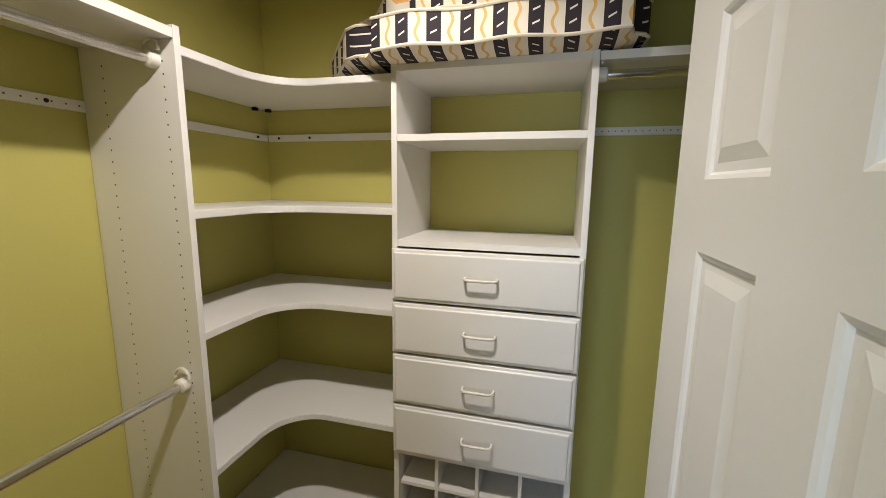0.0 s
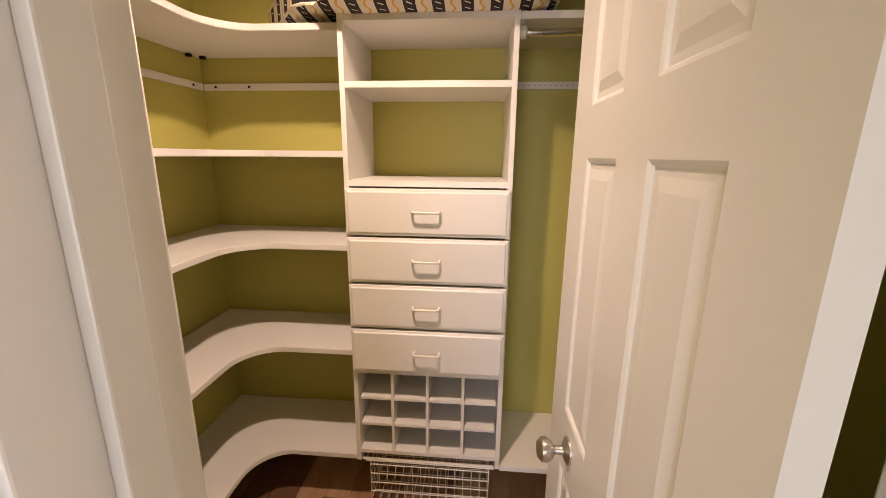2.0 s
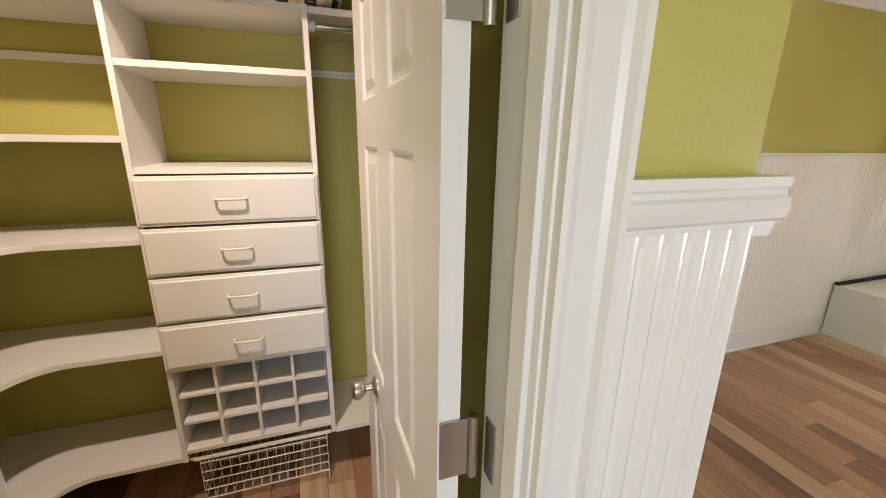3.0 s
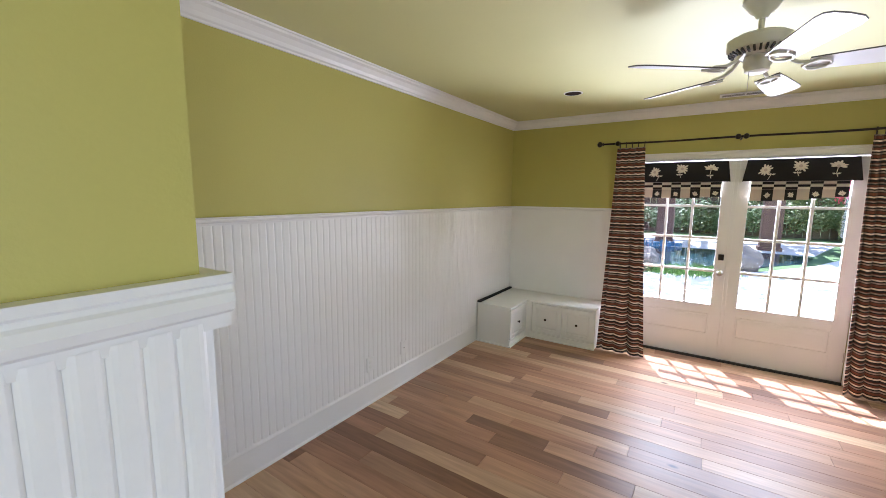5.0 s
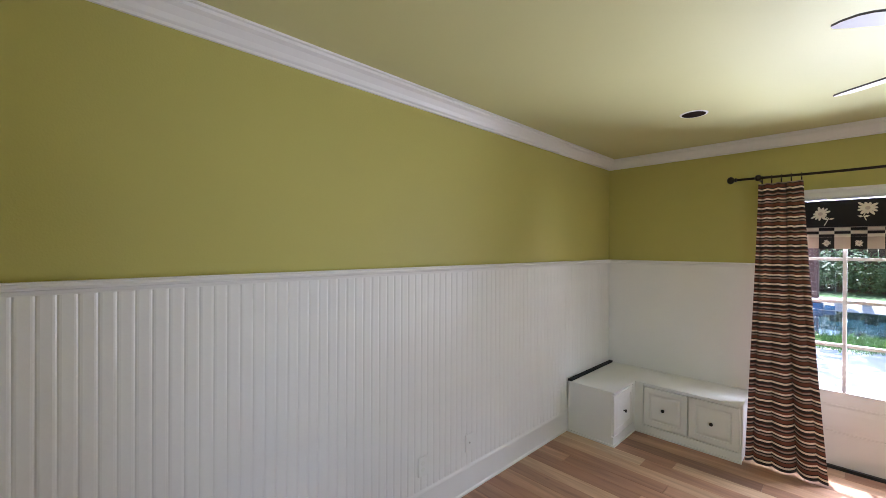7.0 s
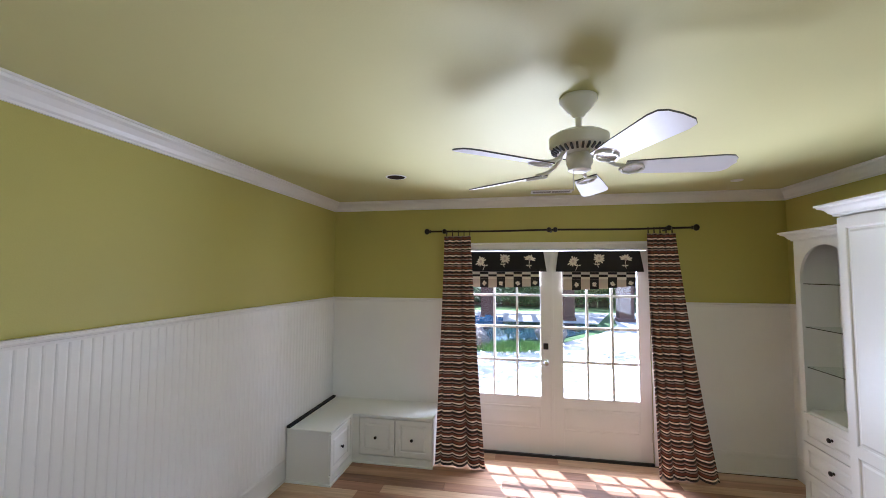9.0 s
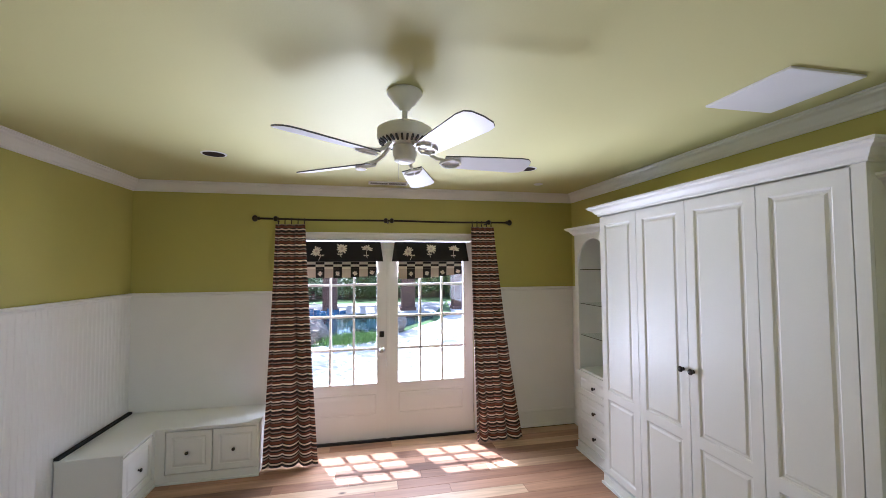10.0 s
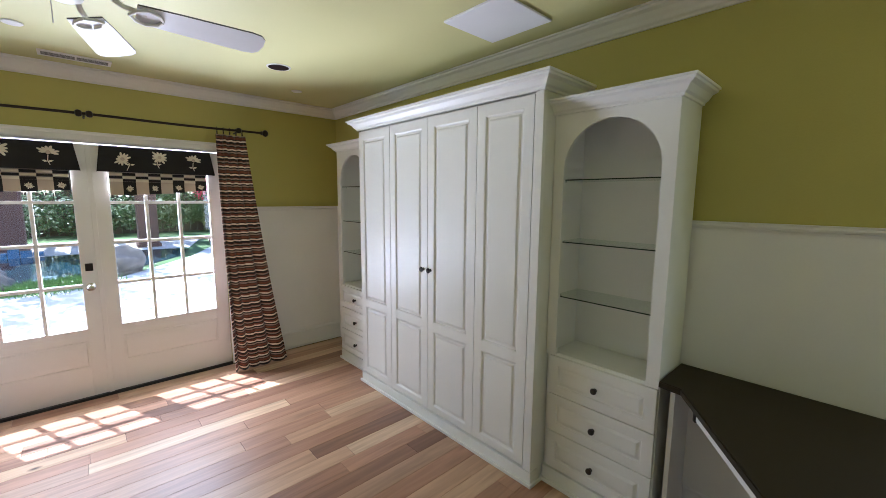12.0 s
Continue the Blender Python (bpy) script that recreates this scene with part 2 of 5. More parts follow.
def cushion_cloth():
    """Cream cloth with black bands that carry white dashes, and ochre wavy lines between."""
    m, nt, b = nodes_of("black_cream_striped_cloth")
    n, l = nt.nodes, nt.links
    uv, sp = n.new("ShaderNodeUVMap"), n.new("ShaderNodeSeparateXYZ")
    l.new(uv.outputs[0], sp.inputs[0])
    u, v = sp.outputs[0], sp.outputs[1]
    f = math_node(nt, "FRACT", math_node(nt, "MULTIPLY", u, 1 / 0.094))
    black = math_node(nt, "LESS_THAN", f, 0.43)
    skew = math_node(nt, "ADD", v, math_node(nt, "MULTIPLY", f, -0.045))
    dv = math_node(nt, "FRACT", math_node(nt, "MULTIPLY", skew, 1 / 0.034))
    dash = math_node(nt, "LESS_THAN", math_node(nt, "ABSOLUTE", math_node(nt, "SUBTRACT", dv, 0.5)), 0.075)
    inx = math_node(nt, "LESS_THAN", math_node(nt, "ABSOLUTE", math_node(nt, "SUBTRACT", f, 0.215)), 0.10)
    dash = math_node(nt, "MULTIPLY", dash, inx)
    wav = math_node(nt, "MULTIPLY_ADD", math_node(nt, "SINE", math_node(nt, "MULTIPLY", v, 95)), 0.06, 0.715)
    och = math_node(nt, "LESS_THAN", math_node(nt, "ABSOLUTE", math_node(nt, "SUBTRACT", f, wav)), 0.045)
    m1, m2, m3 = [n.new("ShaderNodeMix") for _ in range(3)]
    for q in (m1, m2, m3):
        q.data_type = "RGBA"
    m1.inputs[6].default_value, m1.inputs[7].default_value = (0.80, 0.74, 0.62, 1), (0.75, 0.45, 0.13, 1)
    l.new(och, m1.inputs[0])
    m2.inputs[6].default_value, m2.inputs[7].default_value = (0.022, 0.015, 0.022, 1), (0.8, 0.76, 0.68, 1)
    l.new(dash, m2.inputs[0])
    l.new(black, m3.inputs[0]), l.new(m1.outputs[2], m3.inputs[6]), l.new(m2.outputs[2], m3.inputs[7])
    l.new(m3.outputs[2], b.inputs["Base Color"])
    b.inputs["Roughness"].default_value = 0.8
    return m


CUSHION = cushion_cloth()


# ---- modelling helpers ----
def box(bm, x0, x1, y0, y1, z0, z1, bevel=0.0):
    vs = [bm.verts.new(p) for p in ((x0, y0, z0), (x1, y0, z0), (x1, y1, z0), (x0, y1, z0), (x0, y0, z1), (x1, y0, z1), (x1, y1, z1), (x0, y1, z1))]
    fs = [bm.faces.new([vs[i] for i in q]) for q in ((0, 3, 2, 1), (4, 5, 6, 7), (0, 1, 5, 4), (1, 2, 6, 5), (2, 3, 7, 6), (3, 0, 4, 7))]
    if bevel:
        es = list({e for f in fs for e in f.edges})
        bmesh.ops.bevel(bm, geom=es, offset=bevel, segments=2, profile=0.6, affect="EDGES", clamp_overlap=True)
    return bm


def boxes(*dims, bevel=0.0):
    bm = bmesh.new()
    for d in dims:
        box(bm, *d, bevel=bevel)
    return bm


def lathe(profile, centre, axis="z", n=24, cap=True):
    """A turned body: (radius, height) pairs round an axis through centre."""
    bm = bmesh.new()
    c = Vector(centre)
    rings = []
    for r, h in profile:
        ring = []
        for i in range(n):
            a = 2 * math.pi * i / n
            p, q = r * math.cos(a), r * math.sin(a)
            ring.append(bm.verts.new(c + Vector({"z": (p, q, h), "x": (h, p, q), "y": (q, h, p)}[axis])))
        rings.append(ring)
    for a, b in zip(rings, rings[1:]):
        for i in range(n):
            bm.faces.new((a[i], a[(i + 1) % n], b[(i + 1) % n], b[i]))
    if cap:
        bm.faces.new(rings[0][::-1])
        bm.faces.new(rings[-1])
    bmesh.ops.recalc_face_normals(bm, faces=bm.faces)
    return bm


def tube(points, r=0.004, n=8):
    """A round bar along a line of points."""
    bm = bmesh.new()
    pts = [Vector(p) for p in points]
    rings = []
    for i, p in enumerate(pts):
        d = (pts[min(i + 1, len(pts) - 1)] - pts[max(i - 1, 0)]).normalized()
        u = d.orthogonal().normalized() if abs(d.z) > 0.9 else d.cross(Vector((0, 0, 1))).normalized()
        w = d.cross(u)
        rings.append([bm.verts.new(p + r * (math.cos(2 * math.pi * k / n) * u + math.sin(2 * math.pi * k / n) * w)) for k in range(n)])
    for a, b in zip(rings, rings[1:]):
        for k in range(n):
            bm.faces.new((a[k], a[(k + 1) % n], b[(k + 1) % n], b[k]))
    bm.faces.new(rings[0][::-1]), bm.faces.new(rings[-1])
    bmesh.ops.recalc_face_normals(bm, faces=bm.faces)
    return bm


def prism(outline, z0, z1, bevel=0.0):
    """A slab with a drawn outline in plan."""
    bm = bmesh.new()
    a = [bm.verts.new((x, y, z0)) for x, y in outline]
    b = [bm.verts.new((x, y, z1)) for x, y in outline]
    n = len(a)
    fs = [bm.faces.new(a[::-1]), bm.faces.new(b)] + [bm.faces.new((a[i], a[(i + 1) % n], b[(i + 1) % n], b[i])) for i in range(n)]
    bmesh.ops.recalc_face_normals(bm, faces=fs)
    if bevel:
        es = list({e for f in fs[:2] for e in f.edges})
        bmesh.ops.bevel(bm, geom=es, offset=bevel, segments=2, affect="EDGES", clamp_overlap=True)
    return bm


def sweep(profile, along, a, b, place):
    """A moulding: profile of (out, up) pairs drawn along x or y from a to b; place maps (out, up, run) to a point."""
    bm = bmesh.new()
    r0 = [bm.verts.new(place(o, u, a)) for o, u in profile]
    r1 = [bm.verts.new(place(o, u, b)) for o, u in profile]
    n = len(profile)
    for i in range(n):
        bm.faces.new((r0[i], r0[(i + 1) % n], r1[(i + 1) % n], r1[i]))
    bm.faces.new(r0), bm.faces.new(r1[::-1])
    bmesh.ops.recalc_face_normals(bm, faces=bm.faces)
    return bm


def merge(*bms):
    out = bmesh.new()
    for bm in bms:
        me = bpy.data.meshes.new("tmp")
        bm.to_mesh(me)
        out.from_mesh(me)
        bm.free()
        bpy.data.meshes.remove(me)
    return out


def part(name, bm, material, parent=None, label="", smooth=False):
    me = bpy.data.meshes.new(name)
    bm.to_mesh(me)
    bm.free()
    me.materials.append(material)
    if smooth:
        me.shade_smooth()
        me.set_sharp_from_angle(angle=radians(40))
    ob = new(name, me)
    if parent is not None:
        ob.parent = parent
        if parent.type == "EMPTY":
            ob.matrix_parent_inverse = Matrix.Translation(-parent.location)
    if label:
        ob["label"] = label
    return ob


def thing(name, at, label, category, group="", kind=""):
    ob = new(name)
    ob.empty_display_size = 0.1
    ob.location = at
    return tagged(ob, label, category, group, kind)


def setting(name, bm, material, label, category="", smooth=False):
    return tagged(part(name, bm, material, smooth=smooth), label, category or name.split("_")[0], kind="structure")


def to_face(bm, origin, right, out):
    """Carries a mesh drawn with x to the right, y up and z towards the viewer onto an upright face."""
    r, o = Vector(right), Vector(out)
    m = Matrix((r, (0, 0, 1), o)).transposed().to_4x4()
    m.translation = Vector(origin)
    bmesh.ops.transform(bm, matrix=m, verts=bm.verts)
    bmesh.ops.recalc_face_normals(bm, faces=bm.faces)
    return bm


def raised_front(w, h, thick, margin, inset=0.004, field=True, width=0.018):
    """A routed panel front: flat frame, a groove, and a raised field with sloped sides (local x, y, z out)."""
    bm = bmesh.new()
    levels = [(0.0, 0.0), (0.0, thick - 0.002), (0.002, thick)]
    if field:
        levels += [(margin, thick), (margin + 0.005, thick - inset * 1.5), (margin + 0.010, thick - inset * 1.5), (margin + 0.010 + width, thick - 0.001),
                   (margin + 0.014 + width, thick - 0.0005)]
    rings = []
    for d, z in levels:
        rings.append([bm.verts.new(p) for p in ((d, d, z), (w - d, d, z), (w - d, h - d, z), (d, h - d, z))])
    for a, b in zip(rings, rings[1:]):
        for i in range(4):
            bm.faces.new((a[i], a[(i + 1) % 4], b[(i + 1) % 4], b[i]))
    bm.faces.new(rings[0][::-1]), bm.faces.new(rings[-1])
    return bm


def panelled_slab(w, h, thick, panels, depth=0.008, bevel=0.020):
    """A door leaf with sunk panels (x0, x1, y0, y1) on both faces, local x right, y up, z out."""
    xs = sorted({0, w, *[p[0] for p in panels], *[p[1] for p in panels]})
    ys = sorted({0, h, *[p[2] for p in panels], *[p[3] for p in panels]})
    bm = bmesh.new()
    for side, zf in ((1, thick), (-1, 0.0)):
        for x0, x1 in zip(xs, xs[1:]):
            for y0, y1 in zip(ys, ys[1:]):
                hit = any(p[0] <= x0 and x1 <= p[1] and p[2] <= y0 and y1 <= p[3] for p in panels)
                if not hit:
                    bm.faces.new([bm.verts.new(q) for q in ((x0, y0, zf), (x1, y0, zf), (x1, y1, zf), (x0, y1, zf))])
        for x0, x1, y0, y1 in panels:
            rings = []
            for d, z in ((0, 0), (0.006, -depth * 0.4), (0.010, -depth), (0.022, -depth), (0.022 + bevel, -depth * 0.25), (0.03 + bevel, -depth * 0.25)):
                rings.append([bm.verts.new(q) for q in ((x0 + d, y0 + d, zf + side * z), (x1 - d, y0 + d, zf + side * z), (x1 - d, y1 - d, zf + side * z), (x0 + d, y1 - d, zf + side * z))])
            for a, b in zip(rings, rings[1:]):
                for i in range(4):
                    bm.faces.new((a[i], a[(i + 1) % 4], b[(i + 1) % 4], b[i]))
            bm.faces.new(rings[-1])
    for q in (((0, 0), (w, 0)), ((w, 0), (w, h)), ((w, h), (0, h)), ((0, h), (0, 0))):
        (xa, ya), (xb, yb) = q
        bm.faces.new([bm.verts.new(p) for p in ((xa, ya, 0), (xb, yb, 0), (xb, yb, thick), (xa, ya, thick))])
    bmesh.ops.remove_doubles(bm, verts=bm.verts, dist=0.0002)
    bmesh.ops.recalc_face_normals(bm, faces=bm.faces)
    return bm


KNOB = [(0.008, 0.0), (0.010, 0.002), (0.006, 0.006), (0.006, 0.012), (0.013, 0.016), (0.016, 0.021), (0.014, 0.027), (0.006, 0.030)]


def knob(at, axis, sign, parent, k=1.0, label="dark bronze knob"):
    part("knob", lathe([(r * k, sign * h * k) for r, h in KNOB], at, axis, 16), BLACK, parent, label, True)


# ---- the large structure ----
XW, YN, YS, XWEST, CZ = 7.80, 0.985, -3.487, 0.9, 2.59
CX0, CX1, CYB, SF, SB = 1.33, 3.09, 1.08, -0.612, -0.49   # closet: side walls, back, doorway wall front and back
XST = 3.211                                              # the closet's outer corner
DL, DR, DH = 2.36, 2.918, 2.06                           # closet doorway
FD0, FD1, FDH = -2.30, -0.455, 2.055                      # French doorway
RAIL = 1.54

FLOOR = setting("floor", boxes((XWEST - 0.15, XW + 0.16, YS - 0.15, CYB + 0.15, -0.12, -0.012)), SUBFLOOR, "hardwood plank floor in mixed tan and brown tones", "floor")
setting("ceiling", boxes((XWEST - 0.15, XW + 0.15, YS - 0.15, CYB + 0.15, CZ, CZ + 0.12)), CEIL, "smooth pale green painted ceiling", "ceiling")
setting("wall_east", boxes((XW, XW + 0.15, YS - 0.15, FD0, -0.012, CZ), (XW, XW + 0.15, FD1, CYB + 0.15, -0.012, CZ), (XW, XW + 0.15, FD0, FD1, FDH, CZ)),
        GREEN, "olive green painted wall round the French doors", "wall")
setting("wall_north", boxes((XST, XW, YN, CYB + 0.15, -0.012, CZ)), GREEN, "olive green painted wall above white beadboard", "wall")
# gap at x 1.2 to 2.7 is an unseen window, assumed for its daylight
setting("wall_south", boxes((XWEST - 0.15, 1.2, YS - 0.15, YS, -0.012, CZ), (2.7, XW, YS - 0.15, YS, -0.012, CZ), (1.2, 2.7, YS - 0.15, YS, -0.012, 0.87), (1.2, 2.7, YS - 0.15, YS, 2.13, CZ)), GREEN, "olive green painted wall behind the wardrobe", "wall")
setting("wall_west", boxes((XWEST - 0.15, XWEST, YS, CYB + 0.15, -0.012, CZ)), GREEN, "plain olive green painted wall", "wall")
setting("wall_closet_front", boxes((XWEST, DL - 0.02, SF, SB, -0.012, CZ), (DR + 0.02, XST, SF, SB, -0.012, CZ), (DL - 0.02, DR + 0.02, SF, SB, DH, CZ)), GREEN,
        "olive green wall with the closet doorway", "wall")
setting("wall_closet_side", boxes((CX1, XST, SB, CYB + 0.15, -0.012, CZ)), GREEN, "olive green closet side wall", "wall")
setting("wall_closet_left", boxes((CX0 - 0.12, CX0, SB, CYB, -0.012, CZ)), GREEN, "olive green closet wall behind the hanging rods", "wall")
setting("wall_closet_back", boxes((CX0 - 0.12, CX1, CYB, CYB + 0.15, -0.012, CZ)), GREEN, "olive green closet back wall", "wall")

# crown moulding
CROWN = [(0.0, -0.10), (0.012, -0.10), (0.014, -0.088), (0.024, -0.080), (0.034, -0.060), (0.056, -0.034), (0.076, -0.024), (0.080, -0.012), (0.092, -0.010), (0.092, 0.0), (0.0, 0.0)]
CROWN = [(o * 1.0, u * 0.95 - 0.001) for o, u in CROWN]
setting("crown_north", sweep(CROWN, "x", XST, XW, lambda o, u, r: (r, YN - o, CZ + u)), TRIM, "white crown moulding under the ceiling", "crown moulding")
setting("crown_east", sweep(CROWN, "y", YS, YN, lambda o, u, r: (XW - o, r, CZ + u)), TRIM, "white crown moulding under the ceiling", "crown moulding")
setting("crown_south", sweep(CROWN, "x", XWEST, XW, lambda o, u, r: (r, YS + o, CZ + u)), TRIM, "white crown moulding under the ceiling", "crown moulding")
setting("crown_closet_side", sweep(CROWN, "y", SF, YN, lambda o, u, r: (XST + o, r, CZ + u)), TRIM, "white crown moulding under the ceiling", "crown moulding")
setting("crown_closet_front", sweep(CROWN, "x", XWEST, XST + 0.09, lambda o, u, r: (r, SF - o, CZ + u)), TRIM, "white crown moulding under the ceiling", "crown moulding")

# wainscot, rails, baseboards
WT = 0.012
CAP = [(0.0, -0.042), (0.014, -0.042), (0.016, -0.030), (0.026, -0.026), (0.030, -0.017), (0.026, -0.008), (0.030, -0.006), (0.030, 0.0), (0.0, 0.0)]
BIGCAP = [(0.0, -0.075), (0.016, -0.075), (0.018, -0.056), (0.030, -0.050), (0.035, -0.038), (0.031, -0.026), (0.026, -0.022), (0.024, -0.016), (0.030, -0.012), (0.030, 0.0), (0.0, 0.0)]
BIGCAP = [(o * 0.85, u) for o, u in BIGCAP]
BASE = [(0.0, 0.0), (0.026, 0.0), (0.026, 0.012), (0.018, 0.020), (0.017, 0.160), (0.022, 0.166), (0.020, 0.176), (0.013, 0.190), (0.0, 0.190)]
WALLS = (("north", "x", XST + 0.012, XW - 0.012, lambda o, u, r: (r, YN - o, u)),
         ("east_left", "y", FD1 + 0.09, YN, lambda o, u, r: (XW - o, r, u)),
         ("east_right", "y", YS, FD0 - 0.09, lambda o, u, r: (XW - o, r, u)),
         ("south", "x", 2.8, XW - 0.012, lambda o, u, r: (r, YS + o, u)),
         ("closet_side", "y", SF, YN - 0.03, lambda o, u, r: (XST + o, r, u)),
         ("stub", "x", 2.992, XST, lambda o, u, r: (r, SF - o, u)),
         ("closet_front_left", "x", XWEST, DL - 0.105, lambda o, u, r: (r, SF - o, u)))
WAINS = {}
for nm, ax, a, b, pl in WALLS:
    WAINS[nm] = setting("wainscot_" + nm, sweep([(0.0, 0.0), (WT, 0.0), (WT, RAIL - 0.01), (0.0, RAIL - 0.01)], ax, a, b, pl), TRIM, "white painted wainscot panelling", "wainscot")
    big = nm in ("stub", "closet_side", "closet_front_left")
    cap = BIGCAP if big else CAP
    ext = {"stub": (0.0, 0.030), "closet_side": (-0.0, 0.0)}.get(nm, (0, 0))
    setting("trim_rail_" + nm, sweep([(o + 0.001, u + RAIL + (0.018 if big else 0.0)) for o, u in cap], ax, a, b + ext[1], pl), WHITE, "white chair rail moulding capping the wainscot", "chair rail")
    setting("baseboard_" + nm, sweep([(o + 0.002, u) for o, u in BASE], ax, a, b, pl), WHITE, "tall white painted baseboard", "baseboard")

# closet doorway: jamb linings, stops and fluted casings
setting("door_jamb_left", boxes((DL - 0.02, DL, SF - 0.004, SB + 0.004, 0, DH), (DL, DL + 0.012, SB - 0.075, SB - 0.038, 0, DH - 0.012), bevel=0.002), WHITE, "white painted closet door jamb", "door jamb")
setting("door_jamb_right", boxes((DR, DR + 0.02, SF - 0.004, SB + 0.004, 0, DH), (DR - 0.010, DR, SF + 0.01, SF + 0.045, 0, DH - 0.012), bevel=0.002), WHITE, "white painted closet door jamb", "door jamb")
setting("door_jamb_head", boxes((DL, DR, SF - 0.004, SB + 0.004, DH - 0.02, DH)), WHITE, "white painted closet door head", "door jamb")
CASING = [(0.0, 0.0), (0.0, 0.018), (0.010, 0.020), (0.016, 0.014), (0.030, 0.012), (0.070, 0.016), (0.082, 0.020), (0.088, 0.030), (0.102, 0.030), (0.106, 0.022), (0.106, 0.0)]
setting("trim_casing_right", sweep(CASING, "z", 0.0, DH + 0.1, lambda o, u, r: (DR + 0.004 + o * 0.70, SF - u, r)), WHITE, "white moulded door casing", "door casing")
setting("trim_casing_left", sweep(CASING, "z", 0.0, DH + 0.1, lambda o, u, r: (DL - 0.008 - o, SF - u, r)), WHITE, "white moulded door casing", "door casing")
setting("trim_casing_head", sweep(CASING, "x", DL - 0.008, DR + 0.008, lambda o, u, r: (r, SF - u, DH - 0.004 + o)), WHITE, "white moulded door casing", "door casing")

# French door frame and casing
setting("door_frame_east", boxes((XW + 0.01, XW + 0.14, FD0 - 0.02, FD0, 0, FDH), (XW + 0.01, XW + 0.14, FD1, FD1 + 0.02, 0, FDH), (XW + 0.01, XW + 0.14, FD0, FD1, FDH - 0.012, FDH + 0.01)),
        WHITE, "white painted French door frame", "door frame")
FDC = [(0.0, 0.0), (0.0, 0.014), (0.012, 0.018), (0.05, 0.016), (0.062, 0.024), (0.075, 0.024), (0.075, 0.0)]
setting("trim_french_head", sweep(FDC, "y", FD0 - 0.075, FD1 + 0.075, lambda o, u, r: (XW - u, r, FDH - 0.004 + o)), WHITE, "white casing above the French doors", "door casing")
setting("trim_french_left", sweep(FDC, "z", 0, FDH - 0.004, lambda o, u, r: (XW - u, FD1 + o, r)), WHITE, "white casing beside the French doors", "door casing")
setting("trim_french_right", sweep(FDC, "z", 0, FDH - 0.004, lambda o, u, r: (XW - u, FD0 - o, r)), WHITE, "white casing beside the French doors", "door casing")
setting("threshold", boxes((XW - 0.012, XW + 0.14, FD0, FD1, -0.012, 0.010), bevel=0.003), SILL, "dark bronze door threshold", "threshold")


# ---- French doors ----
def french_door(y0, y1, knob_y, name):
    d = tagged(new(name), "white French door with twelve glass panes, closed", "door", "French doors", "structure")
    d.location = (XW + 0.03, (y0 + y1) / 2, 0.015)
    xa, xb = XW + 0.012, XW + 0.055
    st, g0, g1, gt = 0.108, 0.575, 1.93, 2.035
    ya, yb = y0 + st, y1 - st
    part("stile", boxes((xa, xb, y0, ya, 0.0115, gt), bevel=0.002), WHITE, d)
    part("stile", boxes((xa, xb, yb, y1, 0.0115, gt), bevel=0.002), WHITE, d)
    part("top_rail", boxes((xa, xb, ya, yb, g1, gt)), WHITE, d)
    part("lock_rail", boxes((xa, xb, ya, yb, 0.475, g0)), WHITE, d)
    part("bottom_rail", boxes((xa, xb, ya, yb, 0.0115, 0.255)), WHITE, d)
    pn = part("kick_panel", to_face(raised_front(yb - ya, 0.22, 0.02, 0.012, 0.004, True, 0.03), (xb - 0.03, yb, 0.255), (0, -1, 0), (-1, 0, 0)), WHITE, d)
    zs = [g0, 0.925, 1.26, 1.585, g1]
    ys = [ya + (yb - ya) * i / 3 for i in range(4)]
    mw = 0.012
    for i in (1, 2):
        part("muntin", boxes((xa + 0.004, xb - 0.004, ys[i] - mw, ys[i] + mw, g0, g1), bevel=0.004), WHITE, d)
    for z in zs[1:-1]:
        for i in range(3):
            part("muntin", boxes((xa + 0.005, xb - 0.005, ys[i] + (mw if i else 0), ys[i + 1] - (mw if i < 2 else 0), z - mw, z + mw)), WHITE, d)
    for i in range(3):
        for z0, z1 in zip(zs, zs[1:]):
            p = part("pane", boxes((XW + 0.031, XW + 0.035, ys[i] + 0.004, ys[i + 1] - 0.004, z0 + 0.004, z1 - 0.004)), GLASS, d, "clear glass pane")
            p.visible_shadow = False
    return d, xa


fd_l, fx = french_door(-1.372, FD1 - 0.003, -1.31, "door_1")
fd_r, fx = french_door(FD0 + 0.003, -1.376, -1.43, "door_2")
part("astragal", boxes((fx - 0.012, fx, -1.392, -1.360, 0.0115, 2.035), bevel=0.003), WHITE, fd_l)
part("deadbolt", boxes((fx - 0.022, fx, -1.338, -1.290, 1.045, 1.105), bevel=0.004), BLACK, fd_l, "black deadbolt thumb turn")
part("door_knob", lathe([(0.030, 0), (0.030, -0.006), (0.012, -0.010), (0.011, -0.030), (0.024, -0.040), (0.027, -0.052), (0.020, -0.062), (0.006, -0.064)], (fx, -1.314, 0.915), "x", 24), CHROME, fd_l, "chrome door knob", True)
for z in (0.25, 1.02, 1.78):
    part("hinge", tube([(fx - 0.004, FD0 + 0.004, z - 0.045), (fx - 0.004, FD0 + 0.004, z + 0.045)], 0.007), NICKEL, fd_r, "satin hinge")

